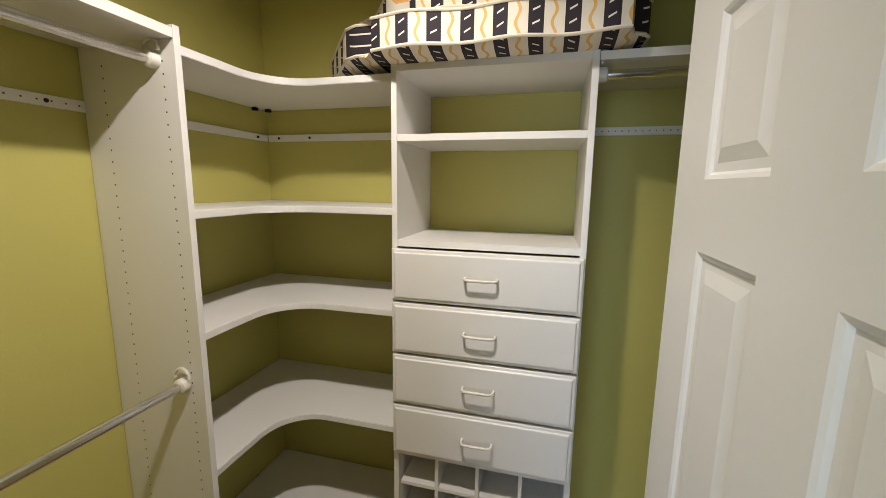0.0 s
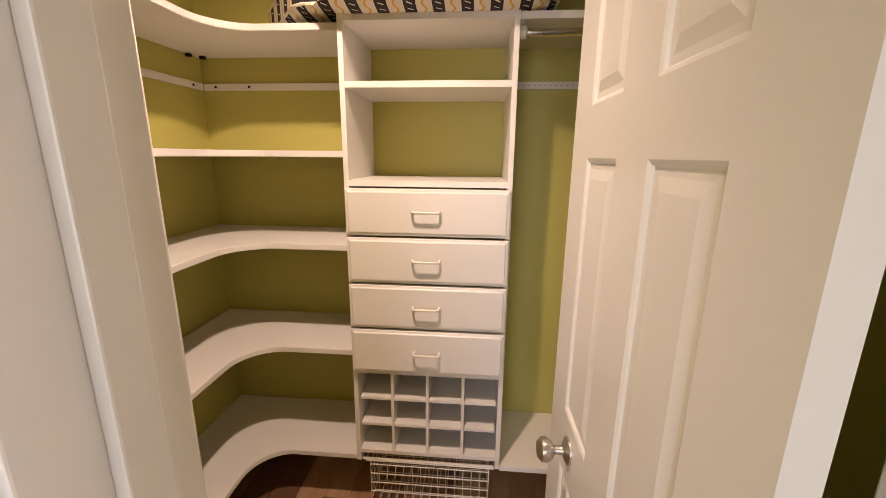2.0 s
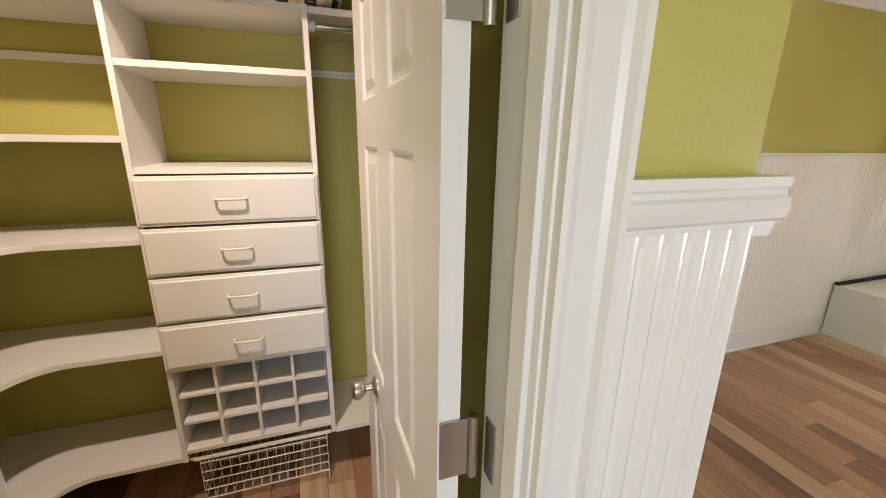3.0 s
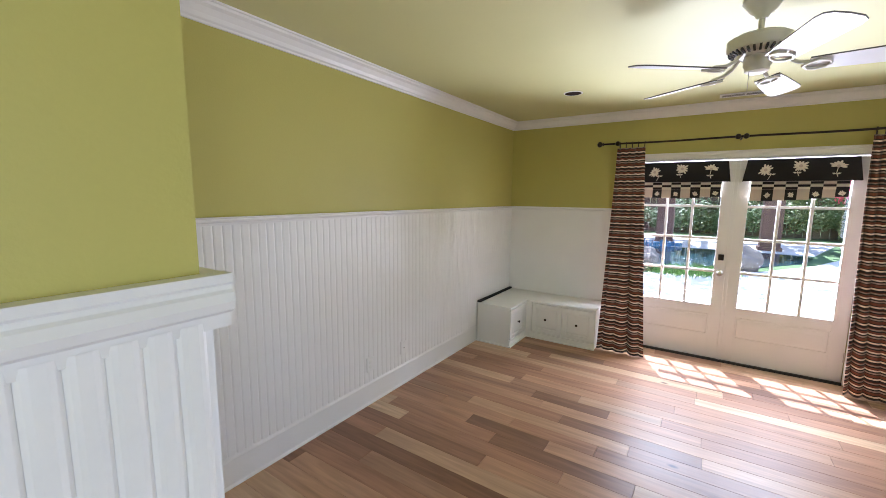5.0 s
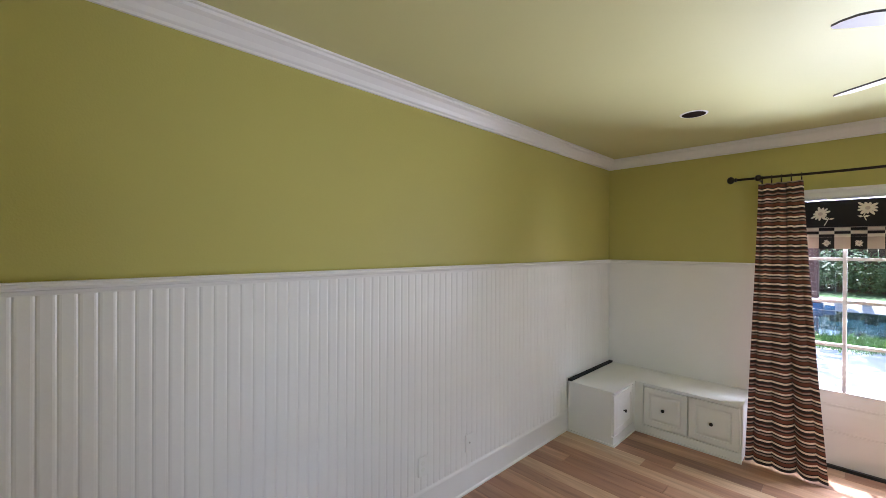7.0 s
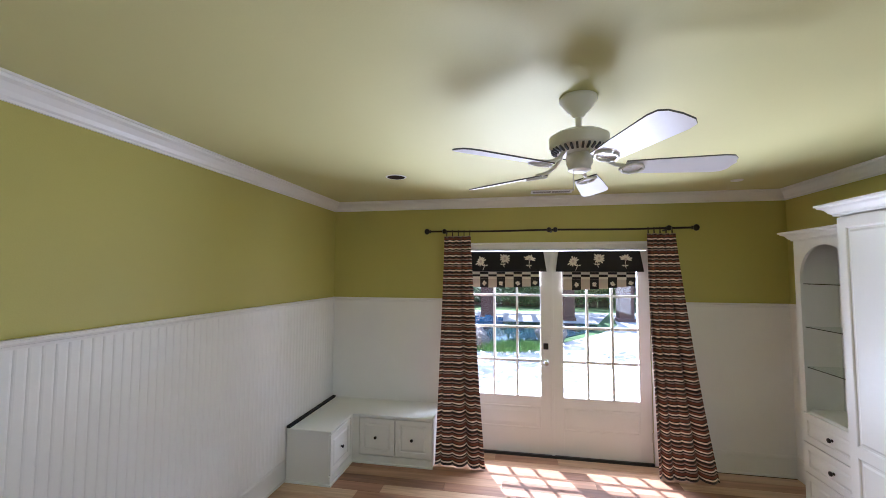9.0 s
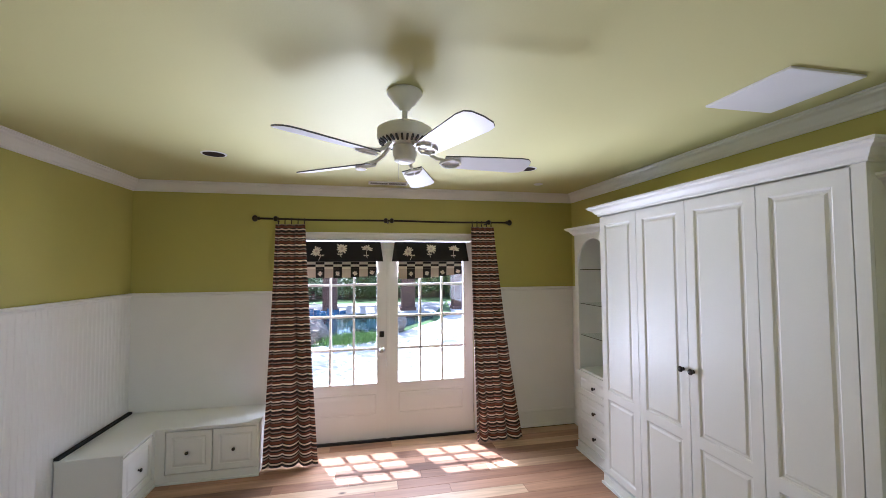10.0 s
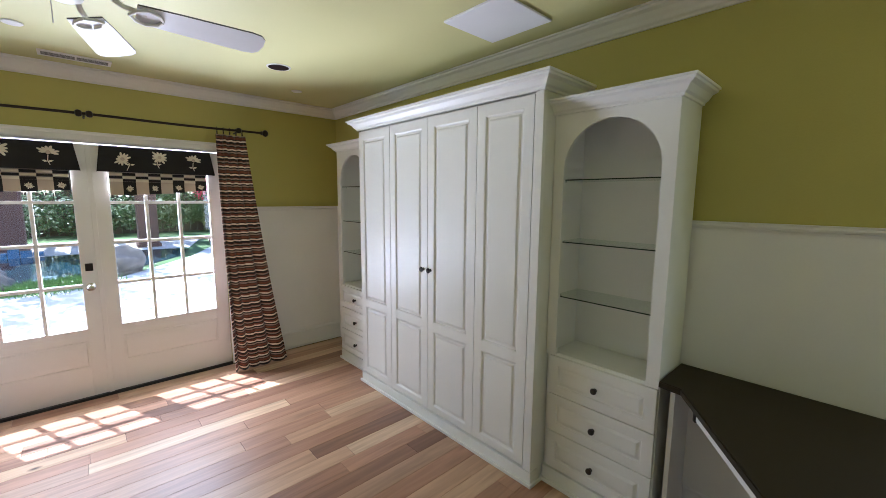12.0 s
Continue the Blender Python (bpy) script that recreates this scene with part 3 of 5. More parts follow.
# ---- curtain rod and curtains ----
RX, RZ = 7.64, 2.238
rod = thing("curtain_rod", (RX, -1.37, RZ), "black iron curtain rod with ball finials above the French doors", "curtain rod")
def sag(y):
    return RZ - 0.006 * math.sin(math.pi * 2 * (y + 0.13) / 2.5) ** 2
part("rod", tube([(RX, -0.14 - 2.5 * i / 20, sag(-0.14 - 2.5 * i / 20)) for i in range(21)], 0.010, 10), BLACK, rod, smooth=True)
FIN = [(0.010, 0), (0.018, 0.004), (0.018, 0.010), (0.011, 0.016), (0.026, 0.028), (0.032, 0.042), (0.027, 0.058), (0.012, 0.068)]
part("finial", lathe([(r, h - 0.02) for r, h in FIN], (RX, -0.14, RZ), "y", 16), BLACK, rod, smooth=True)
part("finial", lathe([(r, 0.02 - h) for r, h in FIN], (RX, -2.64, RZ), "y", 16), BLACK, rod, smooth=True)
for y in (-0.30, -1.345, -1.405, -2.43):
    part("rod_collar", lathe([(0.010, -0.022), (0.022, -0.014), (0.026, 0.0), (0.022, 0.014), (0.010, 0.022)], (RX, y, RZ), "y", 14), BLACK, rod, smooth=True)
for y in (-0.30, -1.375, -2.43):
    part("bracket", tube([(RX, y, RZ), (RX + 0.05, y, RZ - 0.01), (XW - 0.004, y, RZ - 0.01)], 0.008), BLACK, rod)


def curtain(top, bottom, seed, lean, label):
    """A hanging panel: folds gathered at the top, spreading and drifting sideways to the hem."""
    rnd = random.Random(seed)
    nu, nv, folds = 110, 60, 4.3
    ph = [rnd.uniform(0, 6.28) for _ in range(4)]
    bm = bmesh.new()
    uvl = bm.loops.layers.uv.new("UVMap")
    grid, zz = [], []
    ztop = 2.185
    for j in range(nv + 1):
        v = j / nv
        z = ztop * (1 - v) + 0.012 * v
        s = v ** 1.15
        ya, yb = top[0] * (1 - s) + bottom[0] * s, top[1] * (1 - s) + bottom[1] * s
        row = []
        for i in range(nu + 1):
            u = i / nu
            amp = 0.020 + 0.008 * v
            turn = u * folds * math.pi + 0.7 * math.sin(u * 4.5 + ph[3]) + ph[0] + 0.25 * math.sin(v * 3 + ph[1])
            crease = (1 - abs(math.sin(turn))) ** 2.5 * (0.75 + 0.35 * math.sin(u * 9 + ph[2]))
            x = RX - 0.030 - lean * v ** 1.4 + 1.7 * amp * crease + 0.005 * math.sin(u * 17 + ph[2] + v * 1.3) + 0.006 * math.sin(v * 7 + u * 4 + ph[3])
            y = ya + (yb - ya) * (u + 0.022 * math.sin(2 * turn))
            row.append(bm.verts.new((x, y, z + 0.003 * math.sin(u * folds * 2 * math.pi + ph[2]) * (1 - v) + 0.014 * v * v * crease)))
        grid.append(row)
    for j in range(nv):
        for i in range(nu):
            f = bm.faces.new((grid[j][i], grid[j][i + 1], grid[j + 1][i + 1], grid[j + 1][i]))
            for lp, (a, b) in zip(f.loops, ((i, j), (i + 1, j), (i + 1, j + 1), (i, j + 1))):
                droop = 0.0012 * math.sin(a / nu * folds * 2 * math.pi + ph[1])
                lp[uvl].uv = (a / nu, (1 - b / nv) * 2.2 + droop * (b / nv))
    c = thing("curtain", (RX, (bottom[0] + bottom[1]) / 2, 0.012), label, "curtain", "curtains at the French doors")
    cl = part("cloth", bm, CURTAIN, c, smooth=True)
    cl.modifiers.new("thickness", "SOLIDIFY").thickness = 0.003
    for k in range(5):
        y = top[0] + (top[1] - top[0]) * (0.06 + 0.22 * k)
        part("ring", tube([(RX + 0.017 * math.cos(t), y, RZ - 0.007 + 0.019 * math.sin(t)) for t in [2 * math.pi * q / 14 for q in range(15)]], 0.0025, 6), BLACK, c, "black curtain ring")
        part("clip", boxes((RX - 0.006, RX + 0.006, y - 0.004, y + 0.004, ztop - 0.012, RZ - 0.024)), BLACK, c, "black curtain clip")


curtain((-0.310, -0.580), (-0.268, -0.735), 4, 0.21, "striped rust, cream and black curtain hanging to the floor")
curtain((-2.235, -2.470), (-2.260, -2.730), 9, 0.10, "striped rust, cream and black curtain drifting outward at the hem")


# ---- valances and folded shades on the doors ----
def flower(cy, cz, r, parent, x, stem, lean=0.0, fan=2 * math.pi, squash=0.85):
    """An embroidered daisy: petals over an arc, leaning to one side, with a curved stem and two leaves."""
    petals = bmesh.new()
    count = 11 if fan > 5 else 8
    base = Vector((0, cy, cz))
    for k in range(count):
        a = fan * (k / count if fan > 5 else k / (count - 1) - 0.5) + math.pi / 2
        c, s = math.cos(a), math.sin(a)
        ln = 1.0 + 0.16 * math.sin(k * 2.4 + r * 90)
        pts = [(0.15, -0.07), (0.6, -0.17), (0.9, -0.12), (1.0, 0.0), (0.9, 0.12), (0.6, 0.17), (0.15, 0.07)]
        vs = []
        for p, q in pts:
            u, w = p * ln * c - q * s, squash * (p * ln * s + q * c)
            vs.append(petals.verts.new((x - 0.0004 * (k % 3), cy + r * (u * math.cos(lean) - w * math.sin(lean)), cz + r * (u * math.sin(lean) + w * math.cos(lean)))))
        petals.faces.new(vs)
    part("petals", petals, CREAM, parent, "cream daisy petals")
    part("flower_centre", lathe([(r * 0.24, -0.001), (r * 0.20, -0.003)], (x, cy, cz), "x", 10), TAN, parent)
    if stem:
        down = Vector((0, math.sin(lean), -math.cos(lean)))
        p0 = base + down * r * 0.3
        p1 = base + down * r * 1.0
        p2 = Vector((0, p1.y + stem * r * 0.45, cz - r * 1.55))
        part("stem", tube([(x + 0.001, p.y, p.z) for p in (p0, p0.lerp(p1, 0.5), p1, p1.lerp(p2, 0.55), p2)], 0.003, 6), CREAM, parent)
        lf = bmesh.new()
        for q in (-1, 1):
            b0 = Vector((x, p1.y, p1.z - r * 0.15))
            lf.faces.new([lf.verts.new(b0 + Vector((0, dy * r * q, dz * r))) for dy, dz in ((0, 0), (0.22, 0.20), (0.55, 0.16), (0.30, -0.06))])
        part("leaf", lf, CREAM, parent)


def valance(y0, y1, seed, slope):
    """y0: towards the room's far side, y1: near the door's meeting stile; both at the flared hem."""
    rnd = random.Random(seed)
    v = thing("valance", (XW - 0.03, (y0 + y1) / 2, 1.83), "black fabric valance with cream embroidered daisies on the French door", "valance", "valances")
    z0, z1, fl = 1.828, 2.03, 0.028
    bm = bmesh.new()
    a = [bm.verts.new(p) for p in ((XW - 0.062, y0, z0), (XW - 0.062, y1, z0), (XW - 0.040, y1 - fl, z1), (XW - 0.040, y0 + fl, z1))]
    b = [bm.verts.new(p) for p in ((XW + 0.004, y0, z0), (XW + 0.004, y1, z0), (XW + 0.004, y1 - fl, z1), (XW + 0.004, y0 + fl, z1))]
    bm.faces.new(a), bm.faces.new((a[2], a[3], b[3], b[2])), bm.faces.new((a[0], a[3], b[3], b[0])), bm.faces.new((a[1], a[2], b[2], b[1]))
    bmesh.ops.recalc_face_normals(bm, faces=bm.faces)
    cl = part("cloth", bm, BLKCLOTH, v)
    cl.modifiers.new("thickness", "SOLIDIFY").thickness = 0.004
    w = y1 - y0
    for k, f in enumerate((0.80, 0.50, 0.20)):
        flower(y0 + w * f, (1.930, 1.960, 1.950)[k], 0.058, v, XW - 0.0615, (0.9, -0.5, -0.4)[k], (-0.9, 0.35, 0.12)[k], (6.3, 6.3, 3.3)[k], (0.75, 0.85, 0.80)[k])
    sh = thing("roman_shade", (XW - 0.02, (y0 + y1) / 2, 1.68), "folded black and cream checkered fabric shade under the valance", "shade", "roman shades")
    ya, yb = y0 + 0.07, y1 - 0.07
    part("backing", boxes((XW - 0.012, XW - 0.004, ya, yb, 1.70, 2.0)), TAN, sh)
    n = 8
    for r, (z, h, dx) in enumerate(((1.812, 0.022, 0.030), (1.786, 0.020, 0.026), (1.762, 0.022, 0.030))):
        for k in range(n):
            c0 = ya + (yb - ya) * k / n
            part("fold_patch", boxes((XW - dx - 0.006, XW - dx + 0.016, c0, c0 + (yb - ya) / n, z - h * 0.5 + 0.003 * rnd.random(), z + h * 0.5)), (BLKCLOTH, CREAM)[(k + r) % 2], sh)
    for k in range(n):
        c0, cw = ya + (yb - ya) * k / n, (yb - ya) / n
        dz = 0.012 * math.sin(k / (n - 1) * math.pi) * rnd.uniform(0.6, 1.0) + slope * (k / (n - 1) - 0.3)
        part("check_patch", boxes((XW - 0.026, XW - 0.021, c0, c0 + cw, 1.675 - dz, 1.752)), (BLKCLOTH, TAN)[k % 2], sh)
        if k % 2 == 0:
            flower(c0 + cw / 2, 1.712 - dz / 2, 0.026, sh, XW - 0.028, 0, 0.3 * k)


valance(-1.325, -0.50, 3, 0.012)
valance(-2.235, -1.418, 5, 0.045)


# ---- corner bench ----
BH = 0.452
bench = thing("corner_bench", (7.3, 0.5, 0), "white L-shaped built-in corner bench with drawer fronts", "bench")
bx0, bx1, bx2, by0, by1, by2 = 6.872, 7.325, XW - 0.016, -0.253, 0.538, YN - 0.032
part("body", boxes((bx0 + 0.006, bx2, by1 + 0.022, by2, 0.0, BH - 0.02), (bx1 + 0.022, bx2, by0 + 0.006, by1 + 0.022, 0.0, BH - 0.02)), LACQ, bench)
part("seat", prism([(bx0, by1 - 0.004), (bx1 - 0.004, by1 - 0.004), (bx1 - 0.004, by0), (bx2, by0), (bx2, by2), (bx0, by2)], BH - 0.020, BH, 0.003), LACQ, bench)
part("plinth", boxes((bx0 + 0.002, bx1 + 0.01, by1 + 0.004, by1 + 0.022, 0.0, 0.075), (bx1 + 0.004, bx1 + 0.022, by0 + 0.002, by1 + 0.004, 0.0, 0.075), bevel=0.002), LACQ, bench)
part("shoe_strip", boxes((bx0, bx1 - 0.008, by1 - 0.010, by1 + 0.004, 0, 0.016), (bx1 - 0.008, bx1 + 0.004, by0, by1 - 0.010, 0, 0.016), (bx0 - 0.012, bx0 + 0.002, by1 - 0.01, by2, 0, 0.016), bevel=0.002), LACQ, bench)
part("corner_post", boxes((bx1 - 0.04, bx1 + 0.022, by1, by1 + 0.022, 0.075, BH - 0.02), (bx1, bx1 + 0.022, by1 - 0.07, by1, 0.075, BH - 0.02)), LACQ, bench)


def bench_drawer(w, h, origin, right, out, kn, ax, sg):
    d = part("drawer", to_face(raised_front(w, h, 0.020, 0.045, 0.004, True, 0.014), origin, right, out), LACQ, bench)
    knob(kn, ax, sg, d, 0.9)


bench_drawer(0.40, 0.335, (bx0 + 0.008, by1 + 0.021, 0.085), (1, 0, 0), (0, -1, 0), (7.08, by1 + 0.001, 0.25), "y", -1)
bench_drawer(0.345, 0.335, (bx1 + 0.021, 0.462, 0.085), (0, -1, 0), (-1, 0, 0), (bx1 + 0.001, 0.300, 0.248), "x", -1)
bench_drawer(0.345, 0.335, (bx1 + 0.021, 0.108, 0.085), (0, -1, 0), (-1, 0, 0), (bx1 + 0.001, -0.055, 0.248), "x", -1)
st = thing("foam_strip", (7.3, by2 - 0.02, BH), "black foam strip along the bench at the wall", "strip")
part("foam", boxes((bx0 + 0.002, bx2 - 0.02, by2 - 0.030, by2 + 0.004, BH + 0.001, BH + 0.022), bevel=0.004), FOAM, st)


# ---- wall outlets ----
def outlet(x, z, kind):
    o = thing("wall_outlet" if kind else "wall_plate", (x, YN - WT, z), "white " + ("outlet plate" if kind else "cable plate") + " on the beadboard wall", "outlet", "wall plates")
    part("plate", boxes((x - 0.036, x + 0.036, YN - WT - 0.016, YN - WT - 0.006, z - 0.058, z + 0.058), bevel=0.003), TRIM, o)
    if kind:
        for dz in (-0.02, 0.02):
            part("socket", lathe([(0.014, -0.0165), (0.013, -0.018)], (x, YN - WT, z + dz), "y", 14), LACQ, o)
    else:
        part("jack", lathe([(0.006, -0.0165), (0.005, -0.022)], (x, YN - WT, z), "y", 10), NICKEL, o)


outlet(5.13, 0.335, 1)
outlet(5.545, 0.340, 0)

# ---- ceiling fan ----
FX, FY = 5.435, -1.303
fan = thing("ceiling_fan", (FX, FY, CZ), "cream five-blade ceiling fan with white blades, at rest", "ceiling fan")
part("canopy", lathe([(0.080, 0.0), (0.082, -0.012), (0.074, -0.022), (0.068, -0.030), (0.050, -0.056), (0.030, -0.072), (0.026, -0.082), (0.018, -0.090)], (FX, FY, CZ - 0.001), "z", 32), FANW, fan, smooth=True)
part("downrod", lathe([(0.013, -0.085), (0.013, -0.170)], (FX, FY, CZ), "z", 16), FANW, fan, smooth=True)
part("motor_housing", lathe([(0.018, -0.150), (0.030, -0.158), (0.105, -0.166), (0.127, -0.180), (0.127, -0.222), (0.122, -0.230), (0.088, -0.252), (0.060, -0.256)], (FX, FY, CZ), "z", 40), FANW, fan, smooth=True)
# solid bars for the slots, their inner shade put into the dark colour
slots = bmesh.new()
for k in range(30):
    a = 2 * math.pi * k / 30
    q = bmesh.new()
    box(q, 0.094, 0.119, -0.0045, 0.0045, -0.2505, -0.2320)
    for v in q.verts:
        if v.co.x > 0.1:
            v.co.z += 0.008
        else:
            v.co.z -= 0.004
    bmesh.ops.transform(q, matrix=Matrix.Translation((FX, FY, CZ)) @ Matrix.Rotation(a, 4, "Z"), verts=q.verts)
    me = bpy.data.meshes.new("t")
    q.to_mesh(me), q.free(), slots.from_mesh(me)
part("vent_slots", slots, VENT, fan, "dark vent slots")
part("switch_housing", lathe([(0.050, -0.250), (0.056, -0.262), (0.056, -0.298), (0.050, -0.306), (0.048, -0.325), (0.030, -0.335), (0.006, -0.337)], (FX, FY, CZ), "z", 28), FANW, fan, smooth=True)
part("pull_chain", tube([(FX - 0.03, FY + 0.03, CZ - 0.33), (FX - 0.03, FY + 0.03, CZ - 0.42)], 0.0015, 6), NICKEL, fan, "metal pull chain")
for k in range(5):
    a = radians(-17 + 72 * k)
    tilt = Matrix.Translation((FX, FY, CZ - 0.306)) @ Matrix.Rotation(a, 4, "Z")
    pitch = tilt @ Matrix.Translation((0.2, 0, -0.012)) @ Matrix.Rotation(radians(-13), 4, "X") @ Matrix.Translation((-0.2, 0, 0))
    out = [(0.185, -0.052), (0.185, 0.052), (0.30, 0.060), (0.55, 0.072), (0.588, 0.066), (0.607, 0.045), (0.613, 0.0), (0.607, -0.045), (0.588, -0.066), (0.55, -0.072), (0.30, -0.060)]
    bb = prism(out, -0.003, 0.003)
    bmesh.ops.transform(bb, matrix=pitch, verts=bb.verts)
    bl = part("blade", bb, BLADE, fan)
    bl.data.materials.append(BLEDGE)
    for p in bl.data.polygons:
        if len(p.vertices) == 4:
            p.material_index = 1
    arm = tube([(0.085, 0, 0.054), (0.115, 0, 0.020), (0.150, 0, 0.0), (0.190, 0, -0.006), (0.215, 0, -0.008)], 0.009, 8)
    bmesh.ops.transform(arm, matrix=tilt, verts=arm.verts)
    ar = part("blade_arm", arm, FANW, fan, smooth=True)
    for off in (-1, 1):
        lo = tube([(0.165, 0, -0.010), (0.185, 0.030 * off, -0.010), (0.215, 0.044 * off, -0.008), (0.250, 0.030 * off, -0.008), (0.262, 0.004 * off, -0.008)], 0.006, 6)
        bmesh.ops.transform(lo, matrix=pitch, verts=lo.verts)
        part("scroll", lo, FANW, ar, smooth=True)


# ---- ceiling fittings ----
def can_light(x, y):
    c = thing("recessed_light", (x, y, CZ), "dark recessed ceiling downlight with a white rim, off", "downlight", "recessed lights")
    part("rim", lathe([(0.071, -0.002), (0.073, -0.005), (0.083, -0.003), (0.085, -0.0005)], (x, y, CZ), "z", 32, cap=False), TRIM, c, smooth=True)
    # nearly flat disc, the hollow's shade is put into its near-black colour
    part("recess_disc", lathe([(0.072, -0.0040), (0.045, -0.003), (0.02, -0.002)], (x, y, CZ), "z", 28), CANIN, c)


can_light(6.70, -0.070)
can_light(6.71, -2.462)
vt = thing("ceiling_vent", (7.49, -1.36, CZ), "white slotted air vent in the ceiling", "vent")
# closed plate behind the slats, coloured dark for the shade in the duct
part("backing", boxes((7.435, 7.535, -1.535, -1.185, CZ - 0.006, CZ - 0.001)), VENT, vt)
part("frame", boxes((7.42, 7.437, -1.55, -1.17, CZ - 0.010, CZ - 0.001), (7.533, 7.55, -1.55, -1.17, CZ - 0.010, CZ - 0.001), (7.437, 7.533, -1.55, -1.533, CZ - 0.010, CZ - 0.001),
                    (7.437, 7.533, -1.187, -1.17, CZ - 0.010, CZ - 0.001), (7.437, 7.533, -1.365, -1.355, CZ - 0.010, CZ - 0.001)), TRIM, vt)
for k in range(3):
    part("slat", boxes((7.458 + 0.024 * k, 7.461 + 0.024 * k, -1.533, -1.187, CZ - 0.0075, CZ - 0.0065)), TRIM, vt)
for x, y in ((6.96, -1.10), (7.27, -2.83)):
    sp = thing("sprinkler_cover", (x, y, CZ), "small white round sprinkler cover on the ceiling", "sprinkler", "sprinkler covers")
    part("cover", lathe([(0.045, -0.001), (0.045, -0.006), (0.040, -0.009)], (x, y, CZ), "z", 24), TRIM, sp)
hp = thing("ceiling_panel", (5.09, -3.02, CZ), "plain white square access panel on the ceiling", "access panel")
part("board", boxes((4.89, 5.30, -3.225, -2.82, CZ - 0.012, CZ - 0.001), bevel=0.002), BLADE, hp)

# ---- wardrobe ----
WY, WX0, WX1, WTOP = -3.060, 4.808, 6.60, 2.185
wr = thing("wardrobe", ((WX0 + WX1) / 2, -3.27, 0), "tall white four-door wardrobe with crown cornice, closed", "wardrobe")
part("body", boxes((WX0, WX1, YS + 0.030, WY - 0.022, 0.0, WTOP + 0.02)), LACQ, wr)
CORN = [(0.0, 0.0), (0.012, 0.0), (0.014, 0.012), (0.026, 0.020), (0.044, 0.046), (0.066, 0.056), (0.070, 0.066), (0.078, 0.068), (0.078, 0.080), (0.0, 0.080)]


def cornice(x0, x1, y0, zb, parent, k=1.0):
    """A crown that returns round three sides, mitred."""
    bm = bmesh.new()
    loops = []
    for o, u in CORN:
        o, u = o * k, u * k
        loops.append([bm.verts.new(p) for p in ((x0 - o, YS + 0.035, zb + u), (x0 - o, y0 + o, zb + u), (x1 + o, y0 + o, zb + u), (x1 + o, YS + 0.035, zb + u))])
    n = len(loops)
    for a in range(n):
        for i in range(3):
            bm.faces.new((loops[a][i], loops[a][i + 1], loops[(a + 1) % n][i + 1], loops[(a + 1) % n][i]))
    top = loops[-2]
    bm.faces.new([bm.verts.new(v.co - Vector((0, 0, 0.001))) for v in top])
    bmesh.ops.recalc_face_normals(bm, faces=bm.faces)
    part("cornice", bm, LACQ, parent)


cornice(WX0, WX1, WY, WTOP, wr)
part("base", boxes((WX0 - 0.006, WX1 + 0.006, WY - 0.06, WY + 0.006, 0, 0.085), bevel=0.003), LACQ, wr)
part("shoe_strip", boxes((WX0 - 0.018, WX1 + 0.018, WY + 0.006, WY + 0.020, 0, 0.022), (WX0 - 0.018, WX0 - 0.006, YS + 0.3, WY + 0.006, 0, 0.022), bevel=0.003), LACQ, wr)
EDGES = (6.600, 6.158, 5.712, 5.262, 4.862)
for k, (xa, xb) in enumerate(zip(EDGES, EDGES[1:])):
    w = xa - xb - 0.005
    pm = 0.062
    leaf = panelled_slab(w, 2.075, 0.022, [(pm, w - pm, 0.045, 0.600), (pm, w - pm, 0.665, 2.010)], 0.009, 0.012)
    d = part("door", to_face(leaf, (xa - 0.0025, WY - 0.022, 0.100), (-1, 0, 0), (0, 1, 0)), LACQ, wr)
    if k == 1:
        knob((xb + 0.040, WY, 1.138), "y", 1, d, 1.15)
    if k == 2:
        knob((xa - 0.035, WY, 1.138), "y", 1, d, 1.15)
part("stile", boxes((WX0, 4.860, WY - 0.022, WY, 0.085, WTOP), bevel=0.002), LACQ, wr)


